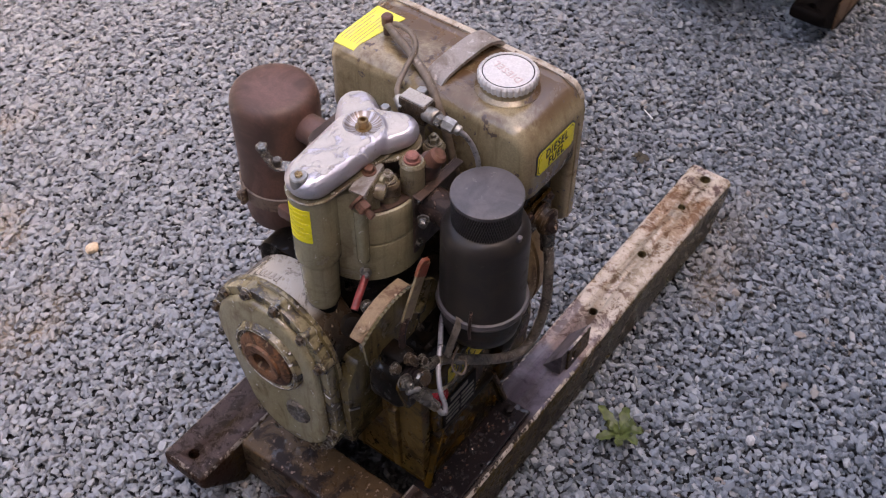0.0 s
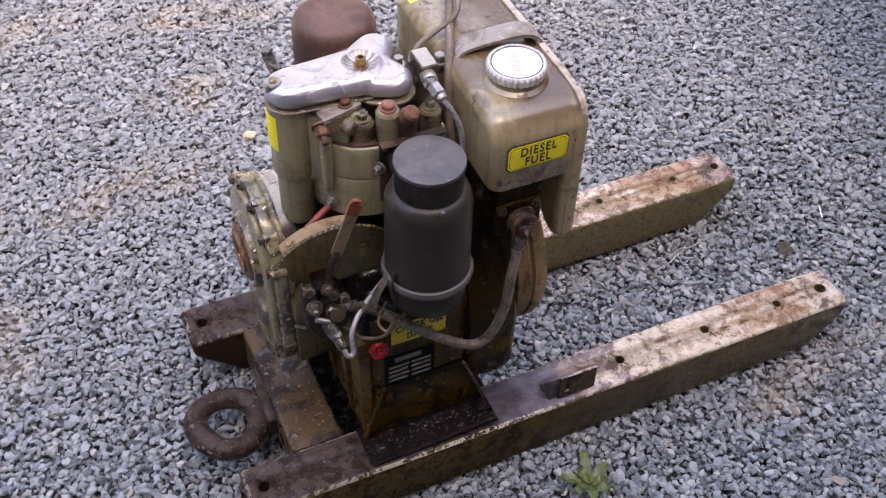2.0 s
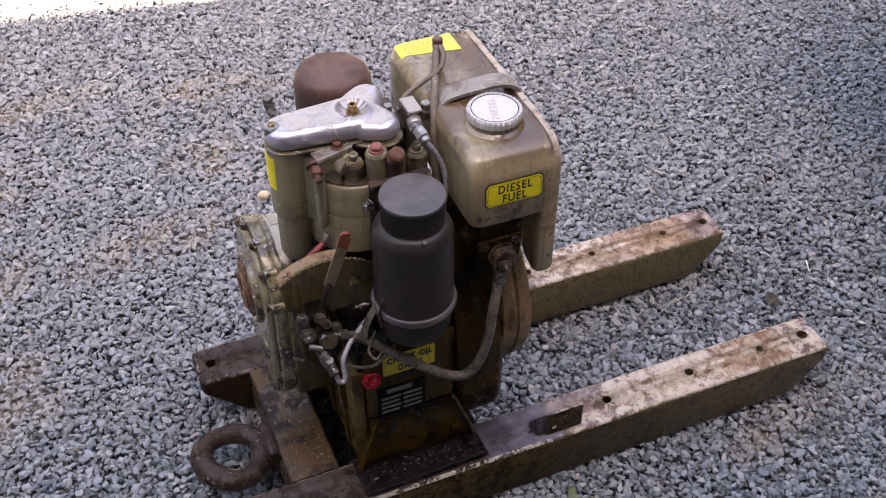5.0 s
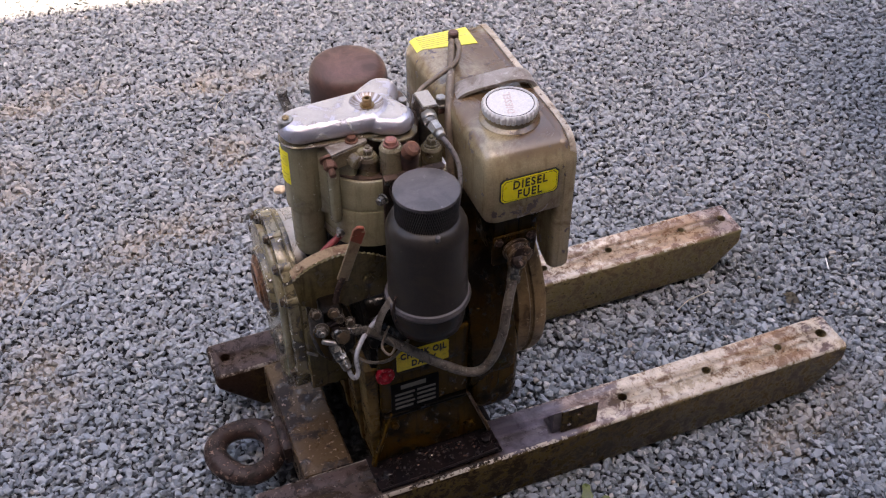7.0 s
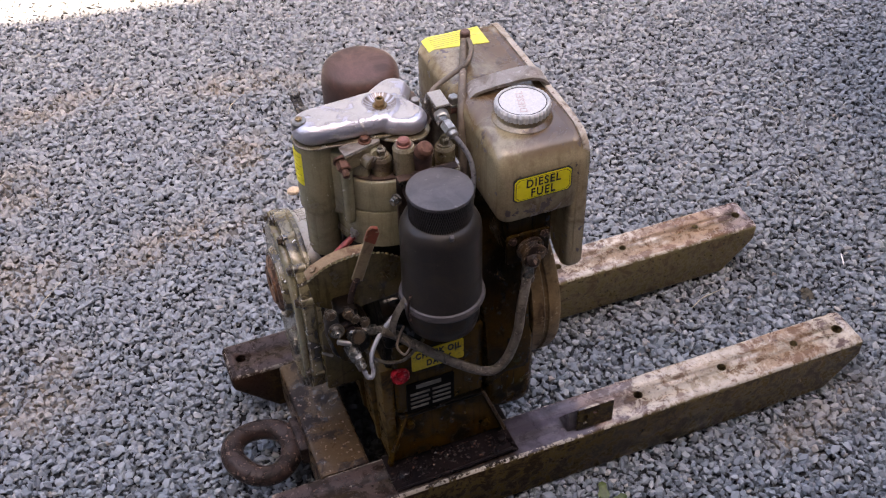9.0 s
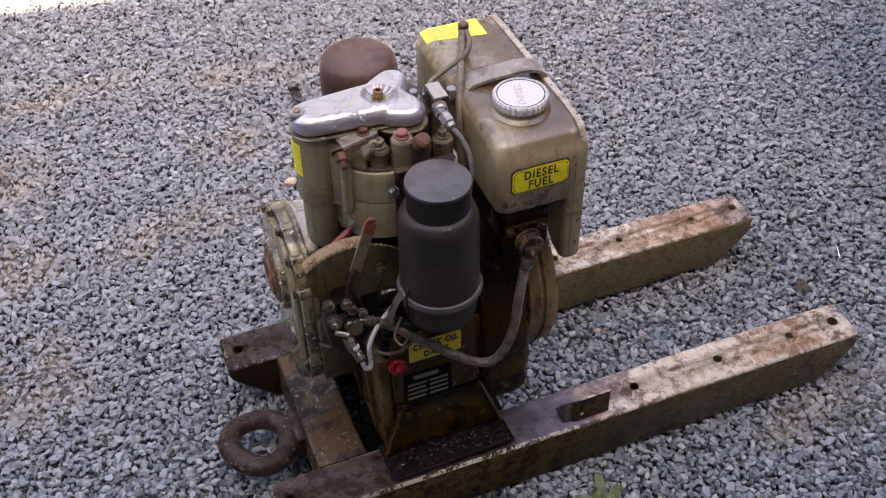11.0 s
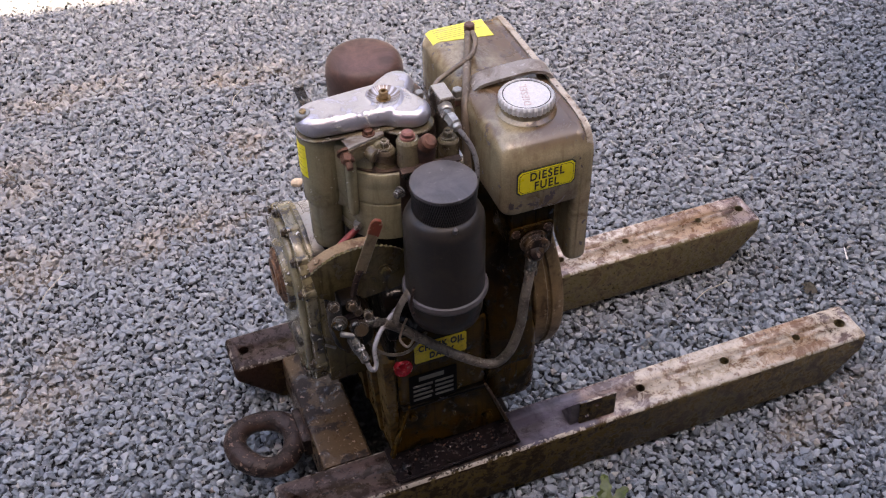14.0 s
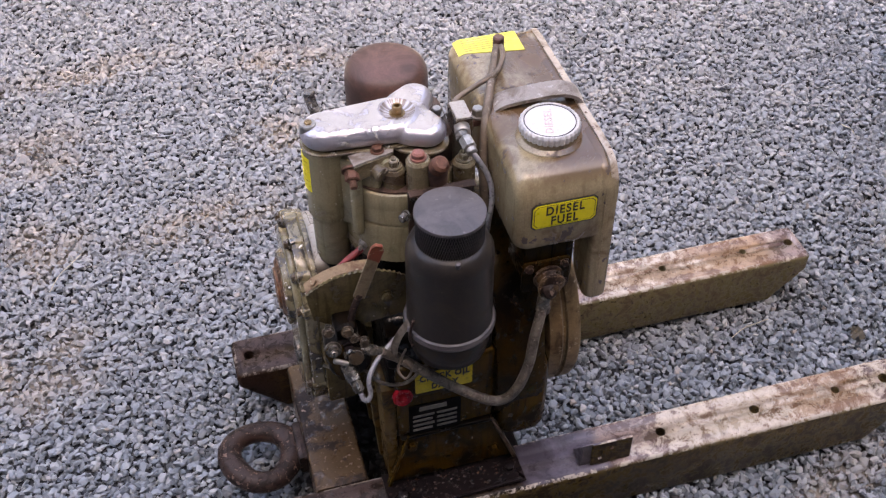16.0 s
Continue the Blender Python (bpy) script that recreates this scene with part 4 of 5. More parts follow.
def gear_case(e):
    h = lambda d: hull2((0.222, 0.405), 0.105 + d, (0.2, 0.292), 0.09 + d, 32)
    g = part("gear_cover", prism(h(0.0), along_x, 0.084, 0.102, 0.003), RIM, e, "cast gear cover with flaking drab paint")
    part("cover_face", prism(h(-0.013), along_x, 0.074, 0.088, 0.009, 4), COVER, g)
    part("gear_housing", prism(h(-0.006), along_x, 0.1025, 0.168, 0.004), HOUSING, g, "housing with pale flaking paint on top")
    part("housing_flange", prism(h(0.0), along_x, 0.1025, 0.112, 0.002), RIM, g)
    part("bearing_rim", lathe([(0.03, -0.004), (0.062, -0.004), (0.06, 0.004), (0.057, 0.012), (0.053, 0.014), (0.05, 0.01), (0.03, 0.01)], (0.0775, 0.214, 0.402), (-1, 0, 0), 40), RIM, g)
    part("shaft_flange", lathe([(0.0, 0.004), (0.015, 0.004), (0.0165, 0.02), (0.022, 0.022), (0.031, 0.0215), (0.033, 0.018), (0.041, 0.0175), (0.046, 0.014), (0.047, 0.0)], (0.0775, 0.214, 0.402), (-1, 0, 0), 36), FLANGE, g, "rusty shaft flange with a keyed bore")
    part("blank_cap", lathe([(0, 0.006), (0.017, 0.006), (0.021, 0.003), (0.022, -0.004)], (0.0735, 0.173, 0.303), (-1, 0, 0), 28), GRIMY, g)
    n = 13
    for i in range(n):
        o = h(-0.007)
        k = int(i * len(o) / n)
        y, z = o[k]
        part("bolt_lug", rod((0.0805, y, z), (0.105, y, z), 0.0095, 0.003, 16), RIM, g)
        part("cover_bolt", hexa((0.081, y, z), (-1, 0, 0), 0.0065, 0.007), BOLT, g)
    for k in range(5):
        an = radians(62 + 5.4 * k)
        bar = part("embossed_bar", box(-0.006, 0.006, -0.0035, 0.0035, -0.002, 0.0012, 0.0006, 1), HOUSING, g)
        bar.matrix_basis = Matrix.Translation((0.125, 0.222 + 0.0985 * math.cos(an), 0.405 + 0.0985 * math.sin(an))) @ Matrix.Rotation(an - math.pi / 2, 4, "X")
    part("gasket", prism(h(0.0003), along_x, 0.1006, 0.1042), OLIVE, g)
    part("dowel_pin", rod((0.1, 0.098, 0.341), (0.116, 0.094, 0.332), 0.0022, 0.0006, 10), STEEL, g)
    # lower near corner bracket of the housing
    part("housing_foot", prism([(0.1025, 0.248), (0.18, 0.248), (0.18, 0.40), (0.13, 0.42), (0.1025, 0.38)], along_y, 0.1, 0.2, 0.006), FLANK, g)


def cylinder(e):
    c = part("cylinder_barrel", lathe([(0, 0.528), (0.074, 0.528), (0.0775, 0.532), (0.078, 0.592), (0.0775, 0.5955), (0.0745, 0.5965), (0.0745, 0.599), (0.0775, 0.6), (0.078, 0.62), (0.0775, 0.625), (0, 0.625)], (0.238, 0.165, 0), segs=64), PAINT, e, "drab painted cylinder with a joint line")
    # foot of the barrel, blackened to hold the shade below the paint
    part("barrel_base", lathe([(0, 0.45), (0.07, 0.45), (0.07, 0.528), (0, 0.528)], (0.238, 0.165, 0), segs=48), OIL_SHADE, c)
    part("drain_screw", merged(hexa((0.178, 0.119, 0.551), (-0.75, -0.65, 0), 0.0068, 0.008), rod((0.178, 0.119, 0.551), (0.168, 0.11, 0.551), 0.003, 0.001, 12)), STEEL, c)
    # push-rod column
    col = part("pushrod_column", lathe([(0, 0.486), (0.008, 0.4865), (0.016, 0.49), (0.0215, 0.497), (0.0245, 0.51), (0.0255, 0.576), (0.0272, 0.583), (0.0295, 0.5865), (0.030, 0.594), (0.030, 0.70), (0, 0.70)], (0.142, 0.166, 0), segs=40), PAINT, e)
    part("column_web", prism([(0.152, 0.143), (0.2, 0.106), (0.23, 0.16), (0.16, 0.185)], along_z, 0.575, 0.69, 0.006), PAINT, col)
    part("column_seat", lathe([(0, 0.43), (0.019, 0.43), (0.0185, 0.488), (0, 0.488)], (0.146, 0.17, 0), segs=24), OIL_SHADE, col)
    part("drip_pipe", lathe([(0, 0.574), (0.004, 0.575), (0.0075, 0.579), (0.0085, 0.586), (0.009, 0.672), (0, 0.672)], (0.171, 0.116, 0), segs=24), PAINT, col)
    st = part("instruction_label", lathe([(0.0301, 0.634), (0.0306, 0.634), (0.0306, 0.69), (0.0301, 0.69), (0.0301, 0.634)], (0.142, 0.166, 0), segs=72), YELLOW, col, "small yellow instruction label with unreadable print")
    bm = bmesh.new()
    bm.from_mesh(st.data)
    bmesh.ops.delete(bm, geom=[v for v in bm.verts if not (math.radians(150) < (math.atan2(v.co.y - 0.166, v.co.x - 0.142) % (2 * math.pi)) < math.radians(218))], context="VERTS")
    bm.to_mesh(st.data)
    bm.free()
    for k in range(6):
        z = 0.683 - k * 0.008
        p = [(0.142 + 0.0307 * math.cos(radians(s)), 0.166 + 0.0307 * math.sin(radians(s)), z) for s in range(156, 211 - 9 * (k % 2), 6)]
        part("print_bar", tube(p, 0.0007, 6, 1), GREY_INK, st)


def head(e):
    h = part("cylinder_head", lathe([(0, 0.6245), (0.0775, 0.6245), (0.0778, 0.6262), (0.0782, 0.647), (0.0765, 0.6505), (0.072, 0.6525), (0, 0.653)], (0.238, 0.165, 0), segs=64), PAINT, e, "drab painted cylinder head")
    part("rocker_box", prism(rounded(0.2, 0.312, 0.132, 0.235, 0.02), along_z, 0.64, 0.699, 0.004), TIN, h)
    part("head_deck", lathe([(0, 0.6525), (0.074, 0.6525), (0.0735, 0.655), (0, 0.656)], (0.238, 0.165, 0), segs=48), TIN, h)
    # bosses with nuts
    for p, r, top, mat in (((0.222, 0.114), 0.0155, 0.682, HEAD), ((0.251, 0.098), 0.0165, 0.703, HEAD), ((0.318, 0.116), 0.0155, 0.672, HEAD), ((0.3, 0.215), 0.0155, 0.682, HEAD)):
        b = part("stud_boss", lathe([(0, 0.61), (r, 0.61), (r, top - 0.004), (r - 0.003, top), (0, top)], (*p, 0), segs=28), mat, h)
        part("stud_nut", merged(hexa((*p, top), (0, 0, 1), r * 0.5, 0.012), rod((*p, top), (*p, top + 0.016), r * 0.26, 0.001, 14)), HEAD, b) if p[0] != 0.251 else part("stud_cap", lathe([(0, 0.011), (0.006, 0.0108), (0.0085, 0.0085), (0.0088, 0.003), (0.0108, 0.0028), (0.011, 0), (0, 0)], (*p, top), segs=24), RED_CAP, b, "rusty red stud cap")
    part("copper_plug", lathe([(0, 0.018), (0.008, 0.018), (0.0115, 0.014), (0.012, 0.0), (0, 0)], (0.272, 0.083, 0.694), (0.2, -0.5, 0.8), 24), RUST_ORANGE, h, "rusty red hexagon plug")
    part("plug_boss", rod((0.275, 0.095, 0.66), (0.273, 0.085, 0.696), 0.014, 0.002), RUST, h)
    # lifting tab and side bolt
    tab = prism([(0.168, 0.106), (0.224, 0.121), (0.226, 0.137), (0.205, 0.137), (0.165, 0.128)], along_z, 0.699, 0.702, 0.0006, 1)
    part("lifting_tab", tab, STRAP, h)
    part("tab_front", prism([(0.1685, 0.1055), (0.2245, 0.1205), (0.2238, 0.1235), (0.1678, 0.1085)], along_z, 0.675, 0.6988, 0.0006, 1), HEAD, h)
    part("tab_front_bolt", lathe([(0, 0.006), (0.0065, 0.0055), (0.0075, 0.003), (0.0075, 0), (0, 0)], (0.213, 0.1175, 0.687), (0.25, -0.95, 0.1), 20), PAINT, h)
    part("tab_bolt", hexa((0.204, 0.128, 0.702), (0, 0, 1), 0.007, 0.008), RUST_ORANGE, h)
    part("side_lug", rod((0.195, 0.128, 0.683), (0.206, 0.104, 0.678), 0.011, 0.002), HEAD, h)
    part("side_bolt", merged(hexa((0.166, 0.116, 0.69), (-0.1, -1, -0.45), 0.0095, 0.018), rod((0.166, 0.116, 0.69), (0.164, 0.09, 0.678), 0.005, 0.001)), RUST_ORANGE, h, "rusty bolt")
    # tin plate behind the air cleaner
    part("tin_shield", box(0.232, 0.322, 0.0815, 0.0845, 0.56, 0.664, 0.0008, 1), TIN, h, "thin rusty sheet-metal shield")
    part("shield_lip", box(0.232, 0.322, 0.0705, 0.0815, 0.661, 0.664, 0.0006, 1), TIN, h)
    # exhaust port elbow and intake neck
    part("intake_neck", tube([(0.262, 0.1, 0.64), (0.262, 0.07, 0.635), (0.262, 0.03, 0.625)], 0.022, 20), RUST_DARK, h)
    part("exhaust_neck", tube([(0.262, 0.235, 0.648), (0.264, 0.275, 0.645), (0.268, 0.31, 0.64)], 0.021, 20), RUST, h)
    # exhaust flange studs and the shield's corner bolts
    bolts("flange_nut", [(0.246, 0.2435, 0.655), (0.279, 0.2435, 0.64)], (0, 1, 0.2), 0.006, 0.008, RUST, h)
    bolts("shield_bolt", [(0.24, 0.0815, 0.652), (0.24, 0.0815, 0.575)], (0, -1, 0), 0.005, 0.005, GRIMY, h)
    part("manifold_stud", hexa((0.226, 0.062, 0.642), (-1, -0.6, 0), 0.0062, 0.012), GRIMY, h)


def rocker_cover(e):
    cap = hull2((0.143, 0.166), 0.0315, (0.235, 0.166), 0.039, 24)
    lobe1 = hull2((0.258, 0.188), 0.03, (0.273, 0.203), 0.0255, 20)
    lobe2 = hull2((0.258, 0.152), 0.034, (0.273, 0.137), 0.0265, 20)
    solid = merged(prism(cap, along_z, 0.7005, 0.7345, 0.026, 7), prism(lobe1, along_z, 0.7005, 0.7325, 0.0235, 7), prism(lobe2, along_z, 0.6985, 0.729, 0.0245, 7))
    rc = part("rocker_cover", solid, ALLOY, e, "dull alloy rocker cover with flaking pale paint")
    cast(rc, 0.0016, 12)
    cut(rc, [lathe([(0, 0.7265), (0.011, 0.7268), (0.0165, 0.7285), (0.0215, 0.7315), (0.028, 0.7375), (0, 0.7375)], (0.241, 0.166, 0), segs=40)])
    part("gasket_rim", prism(hull2((0.143, 0.166), 0.0328, (0.236, 0.166), 0.0403, 24), along_z, 0.6995, 0.7035, 0.0012, 1), HEAD, rc)
    part("lobe_rim", prism(hull2((0.26, 0.15), 0.036, (0.274, 0.136), 0.0285, 20), along_z, 0.694, 0.6985, 0.001, 1), HEAD, rc)
    part("dished_seat", lathe([(0, 0.7271), (0.011, 0.7273), (0.0165, 0.729), (0.0215, 0.7319), (0.0235, 0.7338), (0.0225, 0.7338), (0.0205, 0.7318), (0.015, 0.7278), (0, 0.726)], (0.241, 0.166, 0), segs=40), DISH, rc, "scratched bowl round the nut")
    part("cover_nut", merged(hexa((0.241, 0.166, 0.7274), (0, 0, 1), 0.0078, 0.006), lathe([(0.0068, 0.7325), (0.0068, 0.739), (0.006, 0.7398), (0.0042, 0.7398), (0.0036, 0.739), (0.0036, 0.7335), (0, 0.7335)], (0.241, 0.166, 0), segs=20)), BRASS, rc, "old brass nut")
    part("nut_collar", lathe([(0, 0.722), (0.0115, 0.715), (0.0115, 0.7335), (0.010, 0.7355), (0, 0.7355)], (0.1235, 0.166, 0), segs=24), STEEL, rc)
    part("cover_nut", merged(hexa((0.1235, 0.166, 0.7345), (0, 0, 1), 0.0052, 0.004), rod((0.1235, 0.166, 0.735), (0.1235, 0.166, 0.74), 0.0028, 0.001)), BRASS, rc)
    # little decompression lever on the far side
    dc = part("decompressor", merged(tube([(0.163, 0.196, 0.7), (0.15, 0.216, 0.7), (0.143, 0.228, 0.704), (0.139, 0.236, 0.718), (0.137, 0.24, 0.729)], 0.01, flat=(0.015, 0.003, Vector((1, 0.6, 0.2)).normalized())), rod((0.146, 0.224, 0.694), (0.146, 0.224, 0.712), 0.006, 0.0015, 16)), GRIMY, rc, "bent decompression lever of grimy steel")
    part("lever_lug", prism([(0.13, 0.236), (0.136, 0.23), (0.147, 0.238), (0.143, 0.247), (0.133, 0.246)], along_z, 0.7245, 0.731, 0.0015, 1), GRIMY, dc)
    part("far_tab", prism([(0.168, 0.196), (0.212, 0.2), (0.226, 0.212), (0.2, 0.221), (0.176, 0.213)], along_z, 0.6985, 0.7015, 0.0008, 1), STRAP, rc)


def injector(e):
    inj = part("injector", box(0.3085, 0.333, 0.124, 0.166, 0.7, 0.731, 0.003), BOLT, e, "steel injector block with a scuffed pale top")
    part("injector_top", box(0.3105, 0.331, 0.126, 0.164, 0.7305, 0.7325, 0.0008, 1), PALE, inj)
    part("injector_stem", rod((0.32, 0.146, 0.62), (0.32, 0.146, 0.702), 0.011, 0.002), STEEL, inj)
    part("injector_union", rod((0.318, 0.128, 0.717), (0.313, 0.106, 0.722), 0.0105, 0.002), STEEL, inj)
    part("union_nut", hexa((0.3125, 0.108, 0.722), (-0.1, -1, -0.15), 0.0095, 0.012, washer=False), GRIMY, inj)
    part("pipe_nut", merged(rod((0.313, 0.098, 0.722), (0.3155, 0.08, 0.718), 0.0095, 0.002, 6), rod((0.3155, 0.082, 0.718), (0.317, 0.073, 0.715), 0.007, 0.002)), STEEL, inj)
    part("injector_clamp", box(0.33, 0.358, 0.148, 0.168, 0.695, 0.706, 0.003), RUST, inj)
    part("clamp_nut", hexa((0.349, 0.158, 0.706), (0, 0, 1), 0.008, 0.014), STEEL, inj)
    part("clamp_nut", hexa((0.298, 0.178, 0.702), (0, 0, 1), 0.007, 0.014), STEEL, inj)
    part("injection_pipe", tube([(0.316, 0.077, 0.716), (0.324, 0.07, 0.704), (0.336, 0.066, 0.678), (0.34, 0.06, 0.647), (0.335, 0.058, 0.6), (0.33, 0.064, 0.54), (0.31, 0.062, 0.5), (0.27, 0.05, 0.478), (0.225, 0.031, 0.472), (0.188, 0.0068, 0.4683)], 0.0036, 12), GREY_PIPE, inj, "grey bent fuel pipe")
    part("leak_off_pipe", tube([(0.316, 0.168, 0.716), (0.328, 0.182, 0.722), (0.36, 0.192, 0.732), (0.386, 0.197, 0.742), (0.4, 0.214, 0.75), (0.408, 0.238, 0.748), (0.411, 0.252, 0.744)], 0.0038, 12), TANPIPE, inj)
    part("leak_off_union", rod((0.312, 0.16, 0.712), (0.32, 0.174, 0.719), 0.0075, 0.001), STEEL, inj)


def tank(e):
    # body lofted towards the near end: a broad roll at the top, tighter ones at the sides
    bm = bmesh.new()
    rings = []
    steps = [0.0, 0.001, 0.003, 0.006, 0.01, 0.015, 0.021, 0.028, 0.036, 0.044, 0.06, 0.3, 0.315, 0.323, 0.329, 0.332, 0.333]
    roll = lambda q, r: r - math.sqrt(max(0.0, r * r - (r - min(q, r)) ** 2))
    for q in steps:
        end = min(q, 0.333 - q)
        top = roll(end, 0.044 if q < 0.2 else 0.02)
        dx = roll(end, 0.018)
        x0, x1, z0, z1 = 0.351 + dx, 0.479, 0.6 + dx * 0.6, 0.7215 - top
        ring = []
        for cx, cz, r, a0 in ((x1 - 0.012, z1 - 0.012, 0.012, 0), (x0 + 0.021, z1 - 0.021, 0.021, 90), (x0 + 0.014, z0 + 0.014, 0.014, 180), (x1 - 0.006, z0 + 0.006, 0.006, 270)):
            for k in range(9):
                an = radians(a0 + 90 * k / 8)
                ring.append(bm.verts.new((cx + r * math.cos(an), -0.008 + q, cz + r * math.sin(an))))
        rings.append(ring)
    for p, q in zip(rings, rings[1:]):
        for k in range(len(p)):
            m = (k + 1) % len(p)
            bm.faces.new((p[k], p[m], q[m], q[k]))
    bm.faces.new(rings[0])
    bm.faces.new(rings[-1][::-1])
    t = part("fuel_tank", bm, TANK, e, "drab khaki steel fuel tank, grimy on top", 60)
    # rear shell with its rolled seam, which hangs down at the corner
    sh = prism([(-0.0095, 0.492), (-0.004, 0.482), (0.008, 0.479), (0.03, 0.486), (0.048, 0.5), (0.054, 0.52), (0.058, 0.6), (0.29, 0.6), (0.33, 0.58), (0.334, 0.7), (0.312, 0.7225), (0.03, 0.7225), (0.007, 0.712), (-0.006, 0.697), (-0.0095, 0.68)], along_x, 0.458, 0.4895, 0.0125, 5)
    part("rear_shell", sh, TANK, t)
    seam = [(0.481, -0.0035, 0.695), (0.481, 0.003, 0.708), (0.481, 0.016, 0.7185), (0.481, 0.05, 0.7232), (0.481, 0.1, 0.7235), (0.481, 0.2, 0.7235), (0.481, 0.3, 0.722), (0.481, 0.325, 0.71), (0.481, 0.335, 0.69), (0.481, 0.335, 0.6)]
    part("seam", tube(seam, 0.0045, 10, flat=(0.009, 0.004, Vector((1, 0, 0)))), SEAM, t, "flat worn seam")
    part("corner_fold", tube([(0.469, -0.0088, 0.492), (0.469, -0.0092, 0.6), (0.469, -0.0085, 0.672), (0.47, -0.0035, 0.695)], 0.0022, 8), TANK, t)
    # neck and cap
    part("filler_neck", lathe([(0, 0.712), (0.044, 0.712), (0.043, 0.7225), (0.037, 0.7265), (0.0355, 0.731), (0.0355, 0.738), (0, 0.738)], (0.418, 0.073, 0), segs=40), TANK, t)
    cap = bmesh.new()
    n = 96
    rings = []
    for r, z, k in ((0.0345, 0.7335, 0), (0.0385, 0.735, 1), (0.039, 0.744, 1), (0.0372, 0.7475, 0.4), (0.0355, 0.748, 0), (0.0345, 0.7465, 0), (0.0, 0.7465, 0)):
        if r == 0:
            rings.append([cap.verts.new((0.418, 0.073, z))])
            continue
        rings.append([cap.verts.new((0.418 + (r + 0.0009 * k * (1 if i % 3 else -1)) * math.cos(2 * math.pi * i / n), 0.073 + (r + 0.0009 * k * (1 if i % 3 else -1)) * math.sin(2 * math.pi * i / n), z)) for i in range(n)])
    for p, q in zip(rings, rings[1:]):
        for i in range(n):
            j = (i + 1) % n
            cap.faces.new(list(dict.fromkeys([p[i % len(p)], p[j % len(p)], q[j % len(q)], q[i % len(q)]])))
    cp = part("filler_cap", cap, WHITE, t, "white ribbed filler cap with worn red lettering", 25)
    part("cap_line", lathe([(0.0325, 0.7466), (0.0338, 0.7466), (0.0338, 0.7469), (0.0325, 0.7469)], (0.418, 0.073, 0), segs=64), OILED, cp)
    lettering("DIESEL", 0.0145, pose(0.416, 0.072, 0.7467, 0, 0, 75), plain("faded_print", (0.5, 0.4, 0.37), 0.6), cp)
    # strap across the tank
    sp = tube([(0.364, 0.157, 0.712), (0.379, 0.156, 0.7255), (0.403, 0.154, 0.7305), (0.43, 0.15, 0.735), (0.452, 0.146, 0.738), (0.466, 0.142, 0.738), (0.478, 0.139, 0.733), (0.486, 0.138, 0.722)], 0.01, flat=(0.032, 0.005, Vector((0.12, 1, 0)).normalized()))
    part("strap", sp, STRAP, t, "grey galvanised hold-down strap")
    # stickers
    ln = part("fuel_label", prism(rounded(0.3695, 0.4585, 0.641, 0.6825, 0.005, 1), along_y, -0.0092, -0.0076), INK, t, "yellow and black sticker that reads DIESEL FUEL")
    part("label_face", prism(rounded(0.3712, 0.4568, 0.6427, 0.6808, 0.005, 1), along_y, -0.0098, -0.0091), YELLOW, ln)
    part("label_line", prism(rounded(0.373, 0.455, 0.6445, 0.679, 0.005, 1), along_y, -0.0100, -0.0097), INK, ln)
    part("label_panel", prism(rounded(0.3737, 0.4543, 0.6452, 0.6783, 0.005, 1), along_y, -0.0103, -0.0099), YELLOW, ln)
    lettering("DIESEL", 0.0195, pose(0.414, -0.0105, 0.6698, 90, 0, 0) @ Matrix.Diagonal((0.78, 1, 1, 1)), INK, ln)
    lettering("FUEL", 0.0195, pose(0.414, -0.0105, 0.6528, 90, 0, 0) @ Matrix.Diagonal((0.78, 1, 1, 1)), INK, ln)
    # label that laps over the rolled edge
    def roof(x):
        dx = max(0.0, 0.372 - x)
        return 0.7219 - 0.021 + math.sqrt(0.021 ** 2 - dx * dx)

    def lapped(x0, x1, y0, y1, lift, thick, skew=0.0):
        bm = bmesh.new()
        grid = []
        for k in range(13):
            x = x0 + (x1 - x0) * k / 12
            grid.append([bm.verts.new((x, y, roof(x) + h)) for y, h in ((y0 + skew * (12 - k) / 12, lift), (y1, lift), (y1, lift + thick), (y0 + skew * (12 - k) / 12, lift + thick))])
        for p, q in zip(grid, grid[1:]):
            for m in range(4):
                bm.faces.new((p[m], p[(m + 1) % 4], q[(m + 1) % 4], q[m]))
        bm.faces.new(grid[0])
        bm.faces.new(grid[-1][::-1])
        return bm

    wl = part("warning_label", lapped(0.359, 0.452, 0.266, 0.315, -0.001, 0.0016, 0.015), YELLOW_OLD, t, "yellow label with unreadable print")
    for k in range(6):
        y = 0.310 - 0.0052 * k
        part("print_bar", lapped(0.368, 0.444 - 0.012 * (k % 3), y - 0.0008, y + 0.0006, 0.0005, 0.0004), LABEL_INK, wl)
    # breather and its pipe
    part("breather", merged(rod((0.411, 0.264, 0.722), (0.411, 0.264, 0.738), 0.006, 0.001), rod((0.411, 0.264, 0.736), (0.411, 0.264, 0.753), 0.008, 0.002)), RUST, t)
    part("breather_pipe", tube([(0.409, 0.262, 0.74), (0.398, 0.238, 0.737), (0.384, 0.205, 0.735), (0.366, 0.165, 0.727), (0.35, 0.13, 0.7), (0.343, 0.108, 0.65), (0.342, 0.095, 0.6)], 0.006, 14), TANPIPE, t, "tan plastic breather pipe")
    # tap and bracket beneath
    part("tank_bracket", box(0.37, 0.44, 0.005, 0.075, 0.525, 0.603, 0.006), HUSK, t)
    part("tap_plate", prism(rounded(0.366, 0.434, 0.518, 0.572, 0.006), along_y, -0.001, 0.004, 0.0015, 1), HUSK, t)
